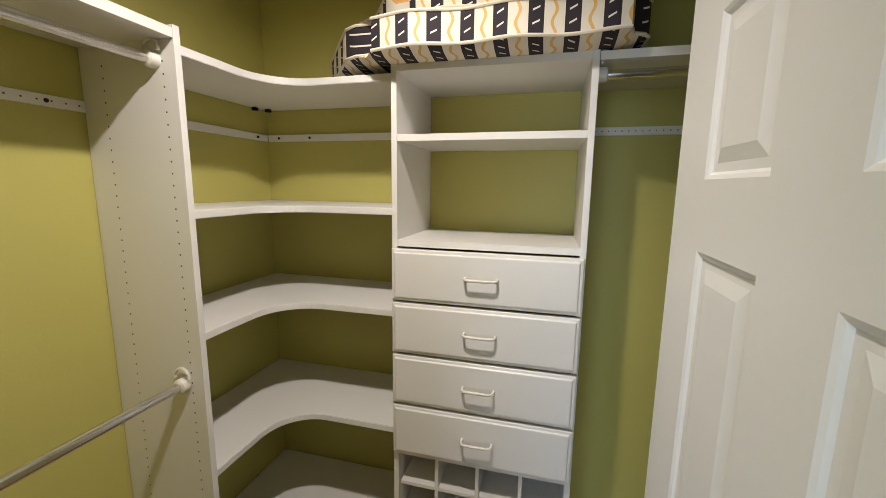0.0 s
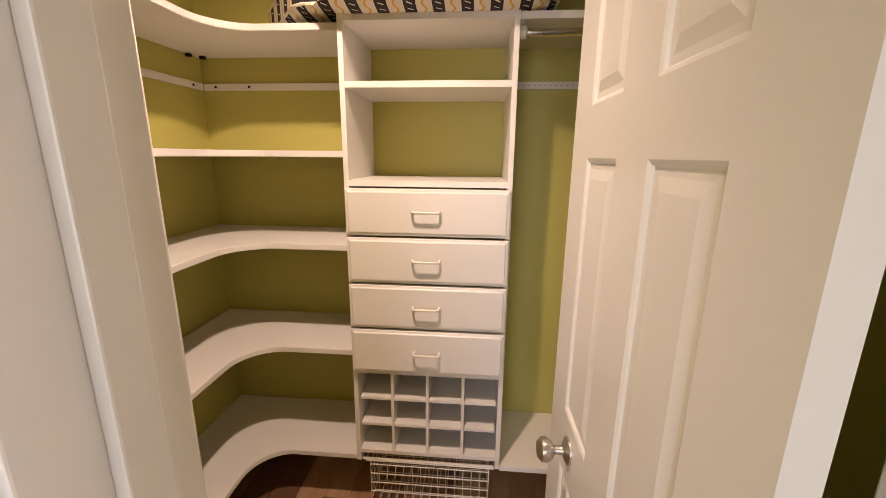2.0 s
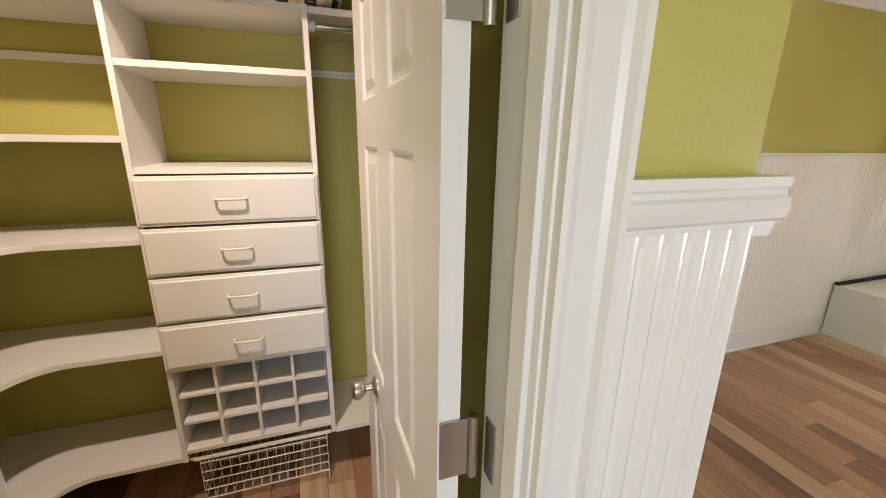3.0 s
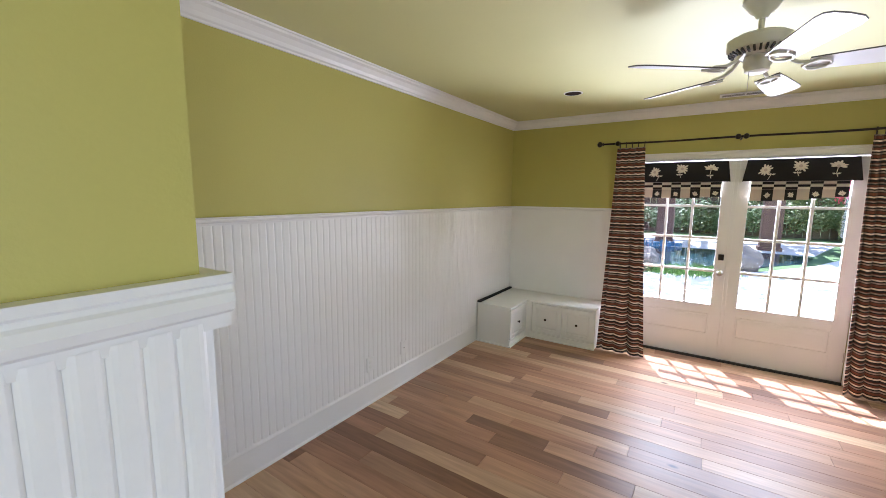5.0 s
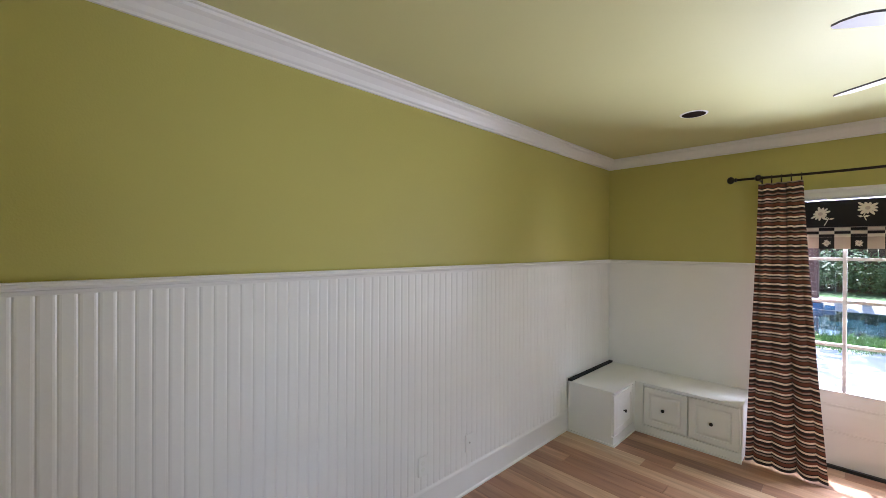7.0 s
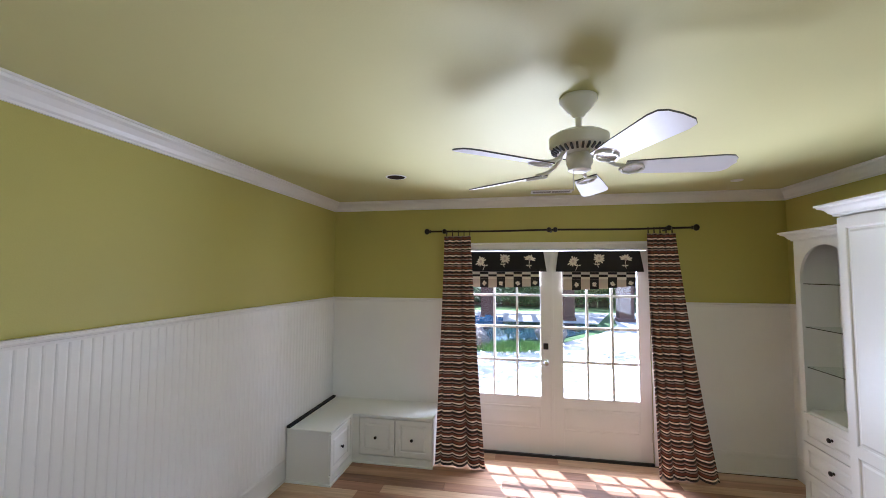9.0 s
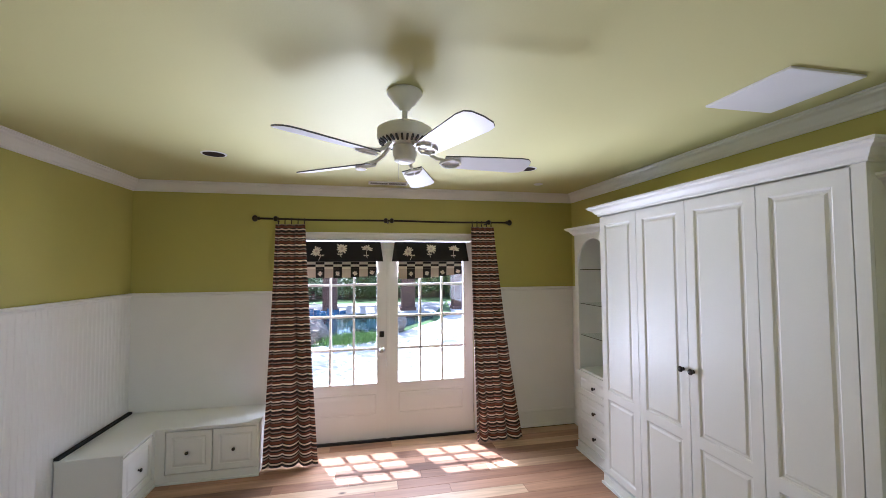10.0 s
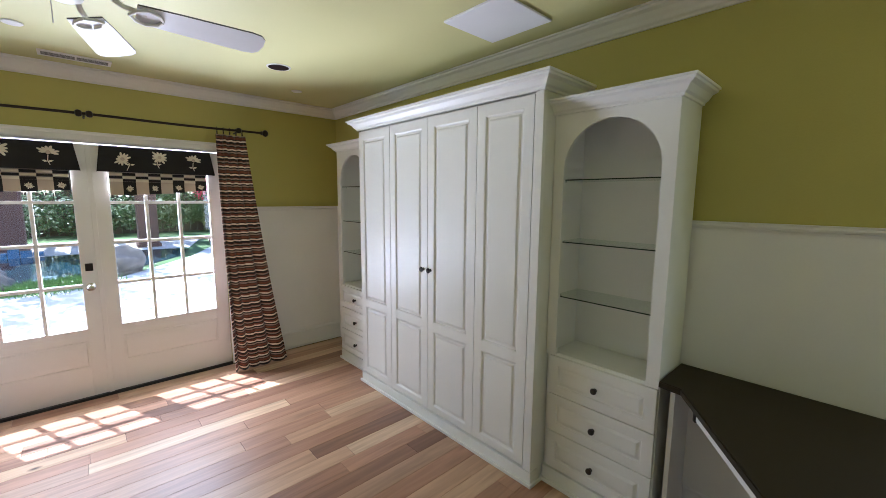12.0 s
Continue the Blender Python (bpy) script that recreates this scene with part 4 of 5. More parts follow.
# ---- side cabinets ----
def side_cabinet(x0, x1, flip, label):
    cy, top = -3.172, 2.095
    c = thing("display_cabinet", ((x0 + x1) / 2, -3.33, 0), label, "cabinet", "display cabinets")
    t = 0.02
    part("side_panel", boxes((x0, x0 + t, YS + 0.03, cy - 0.02, 0, top)), LACQ, c)
    part("side_panel", boxes((x1 - t, x1, YS + 0.03, cy - 0.02, 0, top)), LACQ, c)
    part("back_panel", boxes((x0 + t, x1 - t, YS + 0.03, YS + 0.04, 0.1, top)), LACQ, c)
    part("top_panel", boxes((x0 + t, x1 - t, YS + 0.04, cy - 0.02, top - t, top)), LACQ, c)
    part("deck", boxes((x0 + t, x1 - t, YS + 0.04, cy - 0.02, 0.765, 0.785)), LACQ, c)
    part("drawer_box", boxes((x0 + t, x1 - t, YS + 0.04, cy - 0.03, 0.1, 0.765)), LACQ, c)
    # face frame with an arched opening
    fx0, fx1, z0, zs = x0 + 0.058, x1 - 0.058, 0.790, 1.79
    r = (fx1 - fx0) / 2
    cx, rise = (fx0 + fx1) / 2, 0.235
    n = 24
    arc = [(cx - r * math.cos(math.pi * i / n), zs + rise * math.sin(math.pi * i / n)) for i in range(n + 1)]
    bm = bmesh.new()
    for y, nrm in ((cy, 1), (cy - 0.02, -1)):
        for (xa, za), (xb, zb) in zip(arc, arc[1:]):
            bm.faces.new([bm.verts.new(p) for p in ((xa, y, za), (xb, y, zb), (xb, y, top), (xa, y, top))])
        for q in ((x0, fx0), (fx1, x1)):
            bm.faces.new([bm.verts.new(p) for p in ((q[0], y, 0.775), (q[1], y, 0.775), (q[1], y, top), (q[0], y, top))])
    rim = [(fx0, 0.775)] + arc + [(fx1, 0.775)]
    for (xa, za), (xb, zb) in zip(rim, rim[1:]):
        bm.faces.new([bm.verts.new(p) for p in ((xa, cy, za), (xb, cy, zb), (xb, cy - 0.02, zb), (xa, cy - 0.02, za))])
    for x in (x0, x1):
        bm.faces.new([bm.verts.new(p) for p in ((x, cy, 0.775), (x, cy - 0.02, 0.775), (x, cy - 0.02, top), (x, cy, top))])
    bmesh.ops.remove_doubles(bm, verts=bm.verts, dist=0.0003)
    bmesh.ops.recalc_face_normals(bm, faces=bm.faces)
    part("face_frame", bm, LACQ, c, "arched white face frame")
    for z in (1.103, 1.405, 1.735):
        g = part("glass_shelf", boxes((x0 + t + 0.002, x1 - t - 0.002, YS + 0.045, cy - 0.03, z, z + 0.006)), SHELFGLASS, c, "clear glass shelf")
        part("front_edge", boxes((x0 + t + 0.002, x1 - t - 0.002, cy - 0.0295, cy - 0.0285, z, z + 0.006)), GEDGE, g, "dark polished glass edge")
        for sx in (x0 + t + 0.006, x1 - t - 0.006):
            part("shelf_pin", lathe([(0.004, -0.006), (0.004, 0.006)], (sx, cy - 0.08, z - 0.004), "x", 8), CHROME, c)
    for k, (za, zb) in enumerate(((0.105, 0.322), (0.328, 0.545), (0.551, 0.768))):
        w = x1 - x0 - 0.03
        d = part("drawer", to_face(raised_front(w, zb - za, 0.020, 0.05, 0.005, True, 0.014), (x1 - 0.004 if flip else x1 - 0.026, cy - 0.02, za), (-1, 0, 0), (0, 1, 0)), LACQ, c)
        knob(((x0 + x1) / 2, cy + 0.000, (za + zb) / 2), "y", 1, d, 1.05)
    part("base", boxes((x0 + 0.003, x1 - 0.003, cy - 0.05, cy + 0.004, 0, 0.095), bevel=0.003), LACQ, c)
    part("shoe_strip", boxes((x0 - 0.008, x1 + 0.008, cy + 0.004, cy + 0.018, 0, 0.022), bevel=0.003), LACQ, c)
    cornice(x0, x1, cy, top - 0.025, c, 0.9)


side_cabinet(4.212, WX0 - 0.004, False, "white display cabinet with an arched opening, glass shelves and three drawers")
side_cabinet(WX1 + 0.004, 7.20, True, "white display cabinet with an arched opening, glass shelves and three drawers")

# ---- desk ----
DT = 0.825
desk = thing("desk", (3.5, -3.0, 0), "dark brown corner desk with a sloping front edge beside the cabinet", "desk")
part("desktop", prism([(4.206, YS + 0.034), (4.206, -3.150), (4.115, -3.140), (4.095, -3.110), (3.690, -2.520), (3.600, -2.480), (2.60, -2.480), (2.60, YS + 0.034)], DT - 0.030, DT, 0.004), DESK, desk)
part("support_panel", boxes((4.150, 4.170, -3.45, -3.20, 0.0, DT - 0.03)), LACQ, desk)
part("support_panel", boxes((2.62, 2.64, -3.45, -2.52, 0.0, DT - 0.03)), LACQ, desk)
part("back_panel", boxes((2.64, 4.150, -3.45, -3.435, 0.2, DT - 0.03)), LACQ, desk)
tray = bmesh.new()
box(tray, 0.0, 0.62, -0.30, 0.0, -0.012, 0.012, 0.003)
dirn = Vector((3.690 - 4.095, -2.520 + 3.110, 0)).normalized()
TM = Matrix((dirn, (dirn.y, -dirn.x, 0), (0, 0, 1))).transposed().to_4x4()
TM.translation = Vector((4.035, -3.075, 0.750))
bmesh.ops.transform(tray, matrix=TM, verts=tray.verts)
bmesh.ops.recalc_face_normals(tray, faces=tray.faces)
part("keyboard_tray", tray, LACQ, desk, "white pull-out tray edge")
tip = boxes((-0.02, 0.0, -0.30, 0.004, -0.02, 0.018), bevel=0.003)
bmesh.ops.transform(tip, matrix=TM, verts=tip.verts)
bmesh.ops.recalc_face_normals(tip, faces=tip.faces)
part("tray_end", tip, FOAM, desk, "black tray end cap")

# ---- closet door ----
cd = tagged(new("door_3"), "white six-panel closet door standing open into the closet", "door", "", "structure")
cd.location = (2.85, -0.15, 0)
LW, LT = 0.744, 0.035
stile, mull = 0.127, 0.127
pw = (LW - 2 * stile - mull) / 2
cols = ((stile, stile + pw), (stile + pw + mull, LW - stile))
rowz = ((0.23, 0.80), (0.955, 1.565), (1.672, 1.905))
leaf = panelled_slab(LW, 2.015, LT, [(a, b, z0, z1) for a, b in cols for z0, z1 in rowz], 0.007, 0.020)
hinge_at, free_at = Vector((2.841, -0.492, 0.012)), Vector((2.836, 0.252, 0.012))
along = (free_at - hinge_at).normalized()
out = Vector((-along.y, along.x, 0))
to_face(leaf, hinge_at, along, out)
bmesh.ops.translate(leaf, verts=leaf.verts, vec=-out * LT)
slab = part("leaf", leaf, WHITE, cd)
kp = hinge_at + along * (LW - 0.192) + Vector((0, 0, 0.885))
bm = lathe([(0.032, 0.0), (0.032, 0.004), (0.022, 0.010), (0.011, 0.014), (0.010, 0.032), (0.022, 0.040), (0.029, 0.052), (0.028, 0.064), (0.018, 0.073), (0.005, 0.075)], (0, 0, 0), "z", 28)
bmesh.ops.transform(bm, matrix=Matrix.Translation(kp) @ out.to_track_quat("Z", "Y").to_matrix().to_4x4(), verts=bm.verts)
part("door_knob", bm, NICKEL, cd, "satin nickel round knob", True)
for z0 in (0.20, 1.095, 1.724):
    h = part("hinge", boxes((DR - 0.003, DR - 0.0005, -0.530, -0.500, z0, z0 + 0.1), bevel=0.0008), NICKEL, cd, "satin nickel butt hinge")
    part("hinge_pin", tube([(2.896, -0.497, z0 - 0.004), (2.896, -0.497, z0 + 0.104)], 0.0075, 10), NICKEL, h, smooth=True)
    p0 = hinge_at + along * 0.0 - out * LT
    part("door_hinge_leaf", boxes((2.843, 2.888, -0.4965, -0.4935, z0, z0 + 0.1), bevel=0.0008), NICKEL, h)

# ---- closet fittings ----
TX0, TX1, TY, TYB = 2.108, 2.733, 0.690, CYB - 0.003
PT = 0.019
tower = thing("closet_tower", ((TX0 + TX1) / 2, 0.88, 0.262), "white closet tower with shelves, four drawers and cubbyholes", "closet tower")
part("side_panel", boxes((TX0, TX0 + PT, TY, TYB, 0.262, 2.052), bevel=0.001), MELA, tower)
part("side_panel", boxes((TX1 - PT, TX1, TY, TYB, 0.262, 2.052), bevel=0.001), MELA, tower)
for z0, z1 in ((2.028, 2.052), (1.812, 1.834), (1.466, 1.488), (0.690, 0.706), (0.300, 0.318)):
    part("shelf", boxes((TX0 + PT, TX1 - PT, TY + 0.002, TYB, z0, z1), bevel=0.001), MELA, tower)


def closet_drawer(z0, z1):
    w = TX1 - TX0 - 0.012
    d = part("drawer", to_face(raised_front(w, z1 - z0, 0.019, 0.0, 0.0, False), (TX0 + 0.006, TY - 0.001, z0), (1, 0, 0), (0, -1, 0)), MELA, tower)
    fld = bmesh.new()
    rings = [[fld.verts.new(p) for p in ((a, a, h), (w - a, a, h), (w - a, z1 - z0 - a, h), (a, z1 - z0 - a, h))] for a, h in ((0.003, 0.0195), (0.009, 0.0205), (0.013, 0.0245), (0.016, 0.0250))]
    for a, b in zip(rings, rings[1:]):
        for i in range(4):
            fld.faces.new((a[i], a[(i + 1) % 4], b[(i + 1) % 4], b[i]))
    fld.faces.new(rings[-1])
    part("front_field", to_face(fld, (TX0 + 0.006, TY - 0.001, z0), (1, 0, 0), (0, -1, 0)), MELA, d)
    hz, yf = (z0 + z1) / 2 + 0.006, TY - 0.026
    cx = (TX0 + TX1) / 2
    pts = [(cx - 0.051, yf, hz), (cx - 0.051, yf - 0.020, hz), (cx - 0.046, yf - 0.028, hz), (cx - 0.036, yf - 0.031, hz), (cx + 0.036, yf - 0.031, hz), (cx + 0.046, yf - 0.028, hz), (cx + 0.051, yf - 0.020, hz), (cx + 0.051, yf, hz)]
    part("handle", tube(pts, 0.0048, 10), WIRE, d, "white bow handle", True)


for z0, z1 in ((1.284, 1.460), (1.097, 1.275), (0.908, 1.087), (0.712, 0.898)):
    closet_drawer(z0, z1)
cxs = (2.127, 2.272, 2.4205, 2.570, 2.714)
for x in cxs[1:-1]:
    part("divider", boxes((x - 0.006, x + 0.006, TY + 0.004, TYB - 0.1, 0.318, 0.690)), MELA, tower)
for z in (0.445, 0.571):
    for a, b in zip(cxs, cxs[1:]):
        part("cubby_shelf", boxes((a + 0.007, b - 0.007, TY + 0.006, TYB - 0.1, z - 0.006, z + 0.006)), MELA, tower)
part("cubby_back", boxes((TX0 + PT, TX1 - PT, TYB - 0.1, TYB - 0.09, 0.318, 0.690)), MELA, tower)

bk = thing("wire_basket", (2.42, 0.85, 0.05), "white wire pull-out basket under the closet tower", "basket")
bx0_, bx1_, by0_, by1_, bz0_, bz1_ = 2.165, 2.690, 0.700, 1.03, 0.045, 0.235
part("runner", tube([(TX0 + PT + 0.004, 0.705, 0.262), (TX1 - PT - 0.004, 0.705, 0.262)], 0.006, 8), WIRE, bk)
part("rim", tube([(bx0_ - 0.02, by1_, bz1_ + 0.02), (bx0_ - 0.02, by0_, bz1_ + 0.02), (bx1_ + 0.02, by0_, bz1_ + 0.02), (bx1_ + 0.02, by1_, bz1_ + 0.02)], 0.004, 6), WIRE, bk)
for k in range(5):
    z = bz0_ + (bz1_ - bz0_) * k / 4
    part("wire", tube([(bx0_, by1_, z), (bx0_, by0_, z), (bx1_, by0_, z), (bx1_, by1_, z), (bx0_, by1_, z)], 0.003 if k else 0.004, 6), WIRE, bk)
for k in range(15):
    x = bx0_ + (bx1_ - bx0_) * k / 14
    part("wire", tube([(x, by1_, bz1_), (x, by1_, bz0_), (x, by0_, bz0_), (x, by0_, bz1_)], 0.0022, 6), WIRE, bk)
for k in range(7):
    y = by0_ + (by1_ - by0_) * k / 6
    part("wire", tube([(bx0_, y, bz1_ + 0.018), (bx0_, y, bz0_), (bx1_, y, bz0_), (bx1_, y, bz1_ + 0.018)], 0.0022, 6), WIRE, bk)
bk_leg = part("wire", tube([(bx0_, by0_, bz0_), (bx0_, by0_, 0.0)], 0.003, 6), WIRE, bk)
part("wire", tube([(bx1_, by0_, bz0_), (bx1_, by0_, 0.0)], 0.003, 6), WIRE, bk)

PY, PXF = 0.325, 1.667
panel = thing("closet_divider", (1.5, PY, 0), "white upright closet panel with rows of peg holes", "closet divider")
part("board", boxes((CX0 + 0.003, PXF, PY - 0.010, PY + 0.010, 0, 2.068), bevel=0.001), MELA, panel)
# flat discs on the board, the holes' shade is put into their colour
holes = bmesh.new()
for xh in (1.415, 1.625):
    for k in range(52):
        z = 0.35 + 0.032 * k
        c = [holes.verts.new((xh + 0.0028 * math.cos(q * math.pi / 4), PY - 0.0106, z + 0.0028 * math.sin(q * math.pi / 4))) for q in range(8)]
        holes.faces.new(c)
part("peg_holes", holes, HOLE, panel, "rows of small peg holes")


def corner_shelf(z, t=0.024):
    """An L-shaped shelf with a rounded inner corner."""
    r, xf, yf = 0.16, PXF - 0.002, TY + 0.004
    arc = []
    for i in range(13):
        a = math.pi * i / 24
        arc.append((xf + r - r * math.cos(a), yf - r + r * math.sin(a)))
    outl = [(xf, PY + 0.011)] + arc + [(TX0 - 0.001, yf), (TX0 - 0.001, CYB - 0.003), (CX0 + 0.003, CYB - 0.003), (CX0 + 0.003, PY + 0.011)]
    s_ = thing("corner_shelf", (1.6, 0.8, z), "white L-shaped closet shelf with a curved inner corner", "shelf", "corner shelves")
    part("board", prism(outl, z, z + t, 0.002), MELA, s_)


for z in (2.000, 1.570, 1.214, 0.768, 0.262):
    corner_shelf(z)
hs = thing("hanging_shelf", (1.5, -0.1, 2.0), "white closet shelf above the hanging rods", "shelf")
part("board", boxes((CX0 + 0.003, PXF, SB + 0.003, PY - 0.011, 2.035, 2.060), bevel=0.001), MELA, hs)
rs = thing("side_shelf", (2.9, 0.9, 2.0), "white closet shelf above the side hanging rod", "shelf")
part("board", boxes((TX1 + 0.001, CX1 - 0.003, TY, CYB - 0.003, 2.022, 2.046), bevel=0.001), MELA, rs)
rs = thing("side_shelf", (2.9, 0.9, 0.25), "low white closet shelf beside the tower", "shelf")
part("board", boxes((TX1 + 0.001, CX1 - 0.003, TY, CYB - 0.003, 0.256, 0.280), bevel=0.001), MELA, rs)


def hang_rod(p0, p1, name_label):
    h = thing("hanging_rod", (Vector(p0) + Vector(p1)) / 2, name_label, "hanging rod", "hanging rods")
    part("rod", tube([p0, p1], 0.0135, 16), CHROME, h, smooth=True)
    d = (Vector(p1) - Vector(p0)).normalized()
    for p, sg in ((Vector(p0), 1), (Vector(p1), -1)):
        ax = "x" if abs(d.x) > 0.5 else "y"
        s = sg * (1 if (d.x + d.y) > 0 else -1)
        part("rod_cup", lathe([(0.022, -0.001 * s), (0.022, 0.022 * s), (0.016, 0.026 * s)], p, ax, 16), WIRE, h, "white rod cup", True)
        u = Vector((0, 1, 0)) if ax == "x" else Vector((1, 0, 0))
        q0 = p + d * sg * 0.008
        part("hook", tube([q0 + u * 0.026 * math.cos(t) + Vector((0, 0, 0.022 + 0.030 * math.sin(t))) for t in [math.pi * k / 12 for k in range(13)]], 0.0045, 6), WIRE, h, smooth=True)


hang_rod((1.600, SB + 0.003, 1.985), (1.600, PY - 0.0115, 1.985), "chrome hanging rod under the closet shelf")
hang_rod((1.600, SB + 0.003, 1.080), (1.600, PY - 0.0115, 1.080), "chrome lower hanging rod in the closet")
hang_rod((TX1 + 0.001, 0.735, 1.992), (CX1 - 0.003, 0.735, 1.992), "chrome hanging rod beside the closet tower")


def wall_rail(d, label):
    w = thing("wall_rail", ((d[0] + d[1]) / 2, (d[2] + d[3]) / 2, d[4]), label, "wall rail", "closet wall rails")
    part("strip", boxes(d, bevel=0.002), MELA, w)
    return w


R0, R1 = 1.862, 1.892
w1 = wall_rail((CX0 + 0.001, CX0 + 0.012, SB + 0.003, PY - 0.012, R0, R1), "white perforated hanging rail on the closet wall")
w2 = wall_rail((CX0 + 0.001, CX0 + 0.012, PY + 0.012, CYB - 0.014, R0, R1), "white hanging rail on the closet wall")
w3 = wall_rail((CX0 + 0.013, TX0 - 0.002, CYB - 0.012, CYB - 0.001, R0, R1), "white hanging rail on the closet wall")
w4 = wall_rail((TX1 + 0.002, CX1 - 0.002, CYB - 0.012, CYB - 0.001, R0, R1), "white perforated hanging rail on the closet wall")
for w, pts, ax in ((w1, [(CX0 + 0.012, 0.22, 1.877)], "x"), (w2, [(CX0 + 0.012, 0.40, 1.877), (CX0 + 0.012, 1.00, 1.877)], "x"),
                   (w3, [(1.40, CYB - 0.012, 1.877), (1.56, CYB - 0.012, 1.877)], "y")):
    for p in pts:
        part("screw", lathe([(0.006, 0.0), (0.005, 0.003 if ax == "x" else -0.003)], p, ax, 10), BLACK, w, "dark screw head")
# perforations are thin discs too, coloured dark like shaded holes
for k in range(14):
    part("perforation", lathe([(0.0025, 0.0), (0.0025, -0.0004)], (2.77 + 0.023 * k, CYB - 0.012, 1.877), "y", 8), HOLE, w4)
for k in range(24):
    part("perforation", lathe([(0.0025, 0.0), (0.0025, 0.0004)], (CX0 + 0.0121, SB + 0.05 + 0.032 * k, 1.877), "x", 8), HOLE, w1)
for x, y in ((1.38, 1.03), (1.352, 0.98)):
    cl = thing("shelf_clip", (x, y, 1.98), "small dark metal shelf clip in the closet corner", "clip", "shelf clips")
    part("clip", boxes((x - 0.010, x + 0.010, y - 0.010, y + 0.010, 1.986, 1.9995), bevel=0.002), BLACK, cl)
lamp = thing("recessed_light", (2.34, -0.06, CZ), "round recessed closet ceiling light, lit", "downlight", "recessed lights")
part("rim", lathe([(0.071, -0.002), (0.073, -0.005), (0.083, -0.003), (0.085, -0.0005)], (2.34, -0.06, CZ), "z", 32, cap=False), TRIM, lamp)


# ---- cushions on the closet shelf ----
def cushion(x0, x1, y0, y1, z0, z1, tilt, shift, label, mitre=0.0):
    """A boxed seat cushion; mitre slants its far end where it met its neighbour on the corner bench."""
    bm = bmesh.new()
    nx, ny = 30, 12
    uvl = bm.loops.layers.uv.new("UVMap")
    mx, my = (x0 + x1) / 2, (y0 + y1) / 2
    hx, hy, hz = (x1 - x0) / 2, (y1 - y0) / 2, (z1 - z0) / 2

    def soft(u, v, top):
        edge = min(1 - abs(u), 1)
        e2 = min(1 - abs(v), 1)
        puff = (1 - abs(u) ** 8) * (1 - abs(v) ** 6)
        ku, kv = max(0.0, abs(u) - 0.86) / 0.14, max(0.0, abs(v) - 0.75) / 0.25
        pull = 0.045 * ku * kv
        bow = 0.012 * math.sin(u * 9 + v * 3)
        slant = mitre * (v + 1) / 2 * (1 - u) / 2
        return Vector((mx + hx * u - slant - math.copysign(pull, u), my + hy * v - math.copysign(pull, v) + bow * (abs(v) > 0.99), (z0 + z1) / 2 + top * (hz * 0.78 + 0.022 * puff)))
    tops = {}
    for top in (1, -1):
        for i in range(nx + 1):
            for j in range(ny + 1):
                tops[top, i, j] = bm.verts.new(soft(-1 + 2 * i / nx, -1 + 2 * j / ny, top))
    for top in (1, -1):
        for i in range(nx):
            for j in range(ny):
                f = bm.faces.new([tops[top, a, b] for a, b in ((i, j), (i + 1, j), (i + 1, j + 1), (i, j + 1))])
                for lp in f.loops:
                    lp[uvl].uv = (lp.vert.co.x, lp.vert.co.y - y0 + 2.0)
    ring = [(i, 0) for i in range(nx)] + [(nx, j) for j in range(ny)] + [(i, ny) for i in range(nx, 0, -1)] + [(0, j) for j in range(ny, 0, -1)]
    for (a, b), (c, d) in zip(ring, ring[1:] + ring[:1]):
        f = bm.faces.new((tops[-1, a, b], tops[-1, c, d], tops[1, c, d], tops[1, a, b]))
        for lp in f.loops:
            co = lp.vert.co
            lp[uvl].uv = (co.x if b == d else co.y + 0.3, co.z)
    bmesh.ops.recalc_face_normals(bm, faces=bm.faces)
    c = thing("cushion", (mx, my, z0), label, "cushion", "seat cushions")
    m = Matrix.Translation((mx + shift[0], my + shift[1], z0)) @ Matrix.Rotation(radians(tilt[0]), 4, "Z") @ Matrix.Rotation(radians(tilt[1]), 4, "X") @ Matrix.Translation((-mx, -my, -z0))
    pip = []
    for top in (1, -1):
        pts = [tops[top, a, b].co.copy() for a, b in ring]
        pip.append(tube([m @ p for p in pts + pts[:1]], 0.005, 6))
    bmesh.ops.transform(bm, matrix=m, verts=bm.verts)
    cv = part("cover", bm, CUSHION, c, smooth=True)
    for p in pip:
        part("piping", p, CREAM, c, "cream piping", True)


cushion(2.02, 2.850, 0.600, 1.075, 2.056, 2.170, (0, 0), (0, 0), "black and cream striped seat cushion lying on the closet shelf", 0.36)
cushion(2.13, 2.86, 0.66, 1.07, 2.185, 2.29, (-2, 3), (0, 0), "black and cream striped cushion stacked on another cushion", 0.30)

# ---- outside ----
GZ = -0.10
setting("ground", boxes((XW + 0.15, 900, -600, 600, GZ - 0.5, GZ)), LAWN, "green lawn reaching far behind the pool", "ground")
setting("patio", prism([(XW + 0.15, -14), (XW + 0.15, 12), (13.6, 12), (13.4, 2.5), (13.0, 0.4), (13.7, -1.4), (14.9, -2.3), (16.8, -3.6), (19.0, -4.6), (23.5, -5.4), (24.5, -14)], GZ + 0.004, GZ + 0.03), CONCRETE, "pale sunlit concrete patio", "patio")
setting("far_deck", prism([(19.3, -4.0), (23.5, -5.3), (24, 12), (19.8, 12)], GZ + 0.004, GZ + 0.03), CONCRETE, "pale concrete behind the pool", "patio")
setting("water", prism([(14.9, 12), (14.7, 2), (14.5, 0.5), (14.9, -1.0), (15.8, -2.4), (17.4, -3.5), (18.8, -3.9), (19.3, -3.4), (19.4, -2.0), (19.2, 2), (19.6, 12)], GZ + 0.004, GZ + 0.02), WATER, "dark still pool water", "pool water")
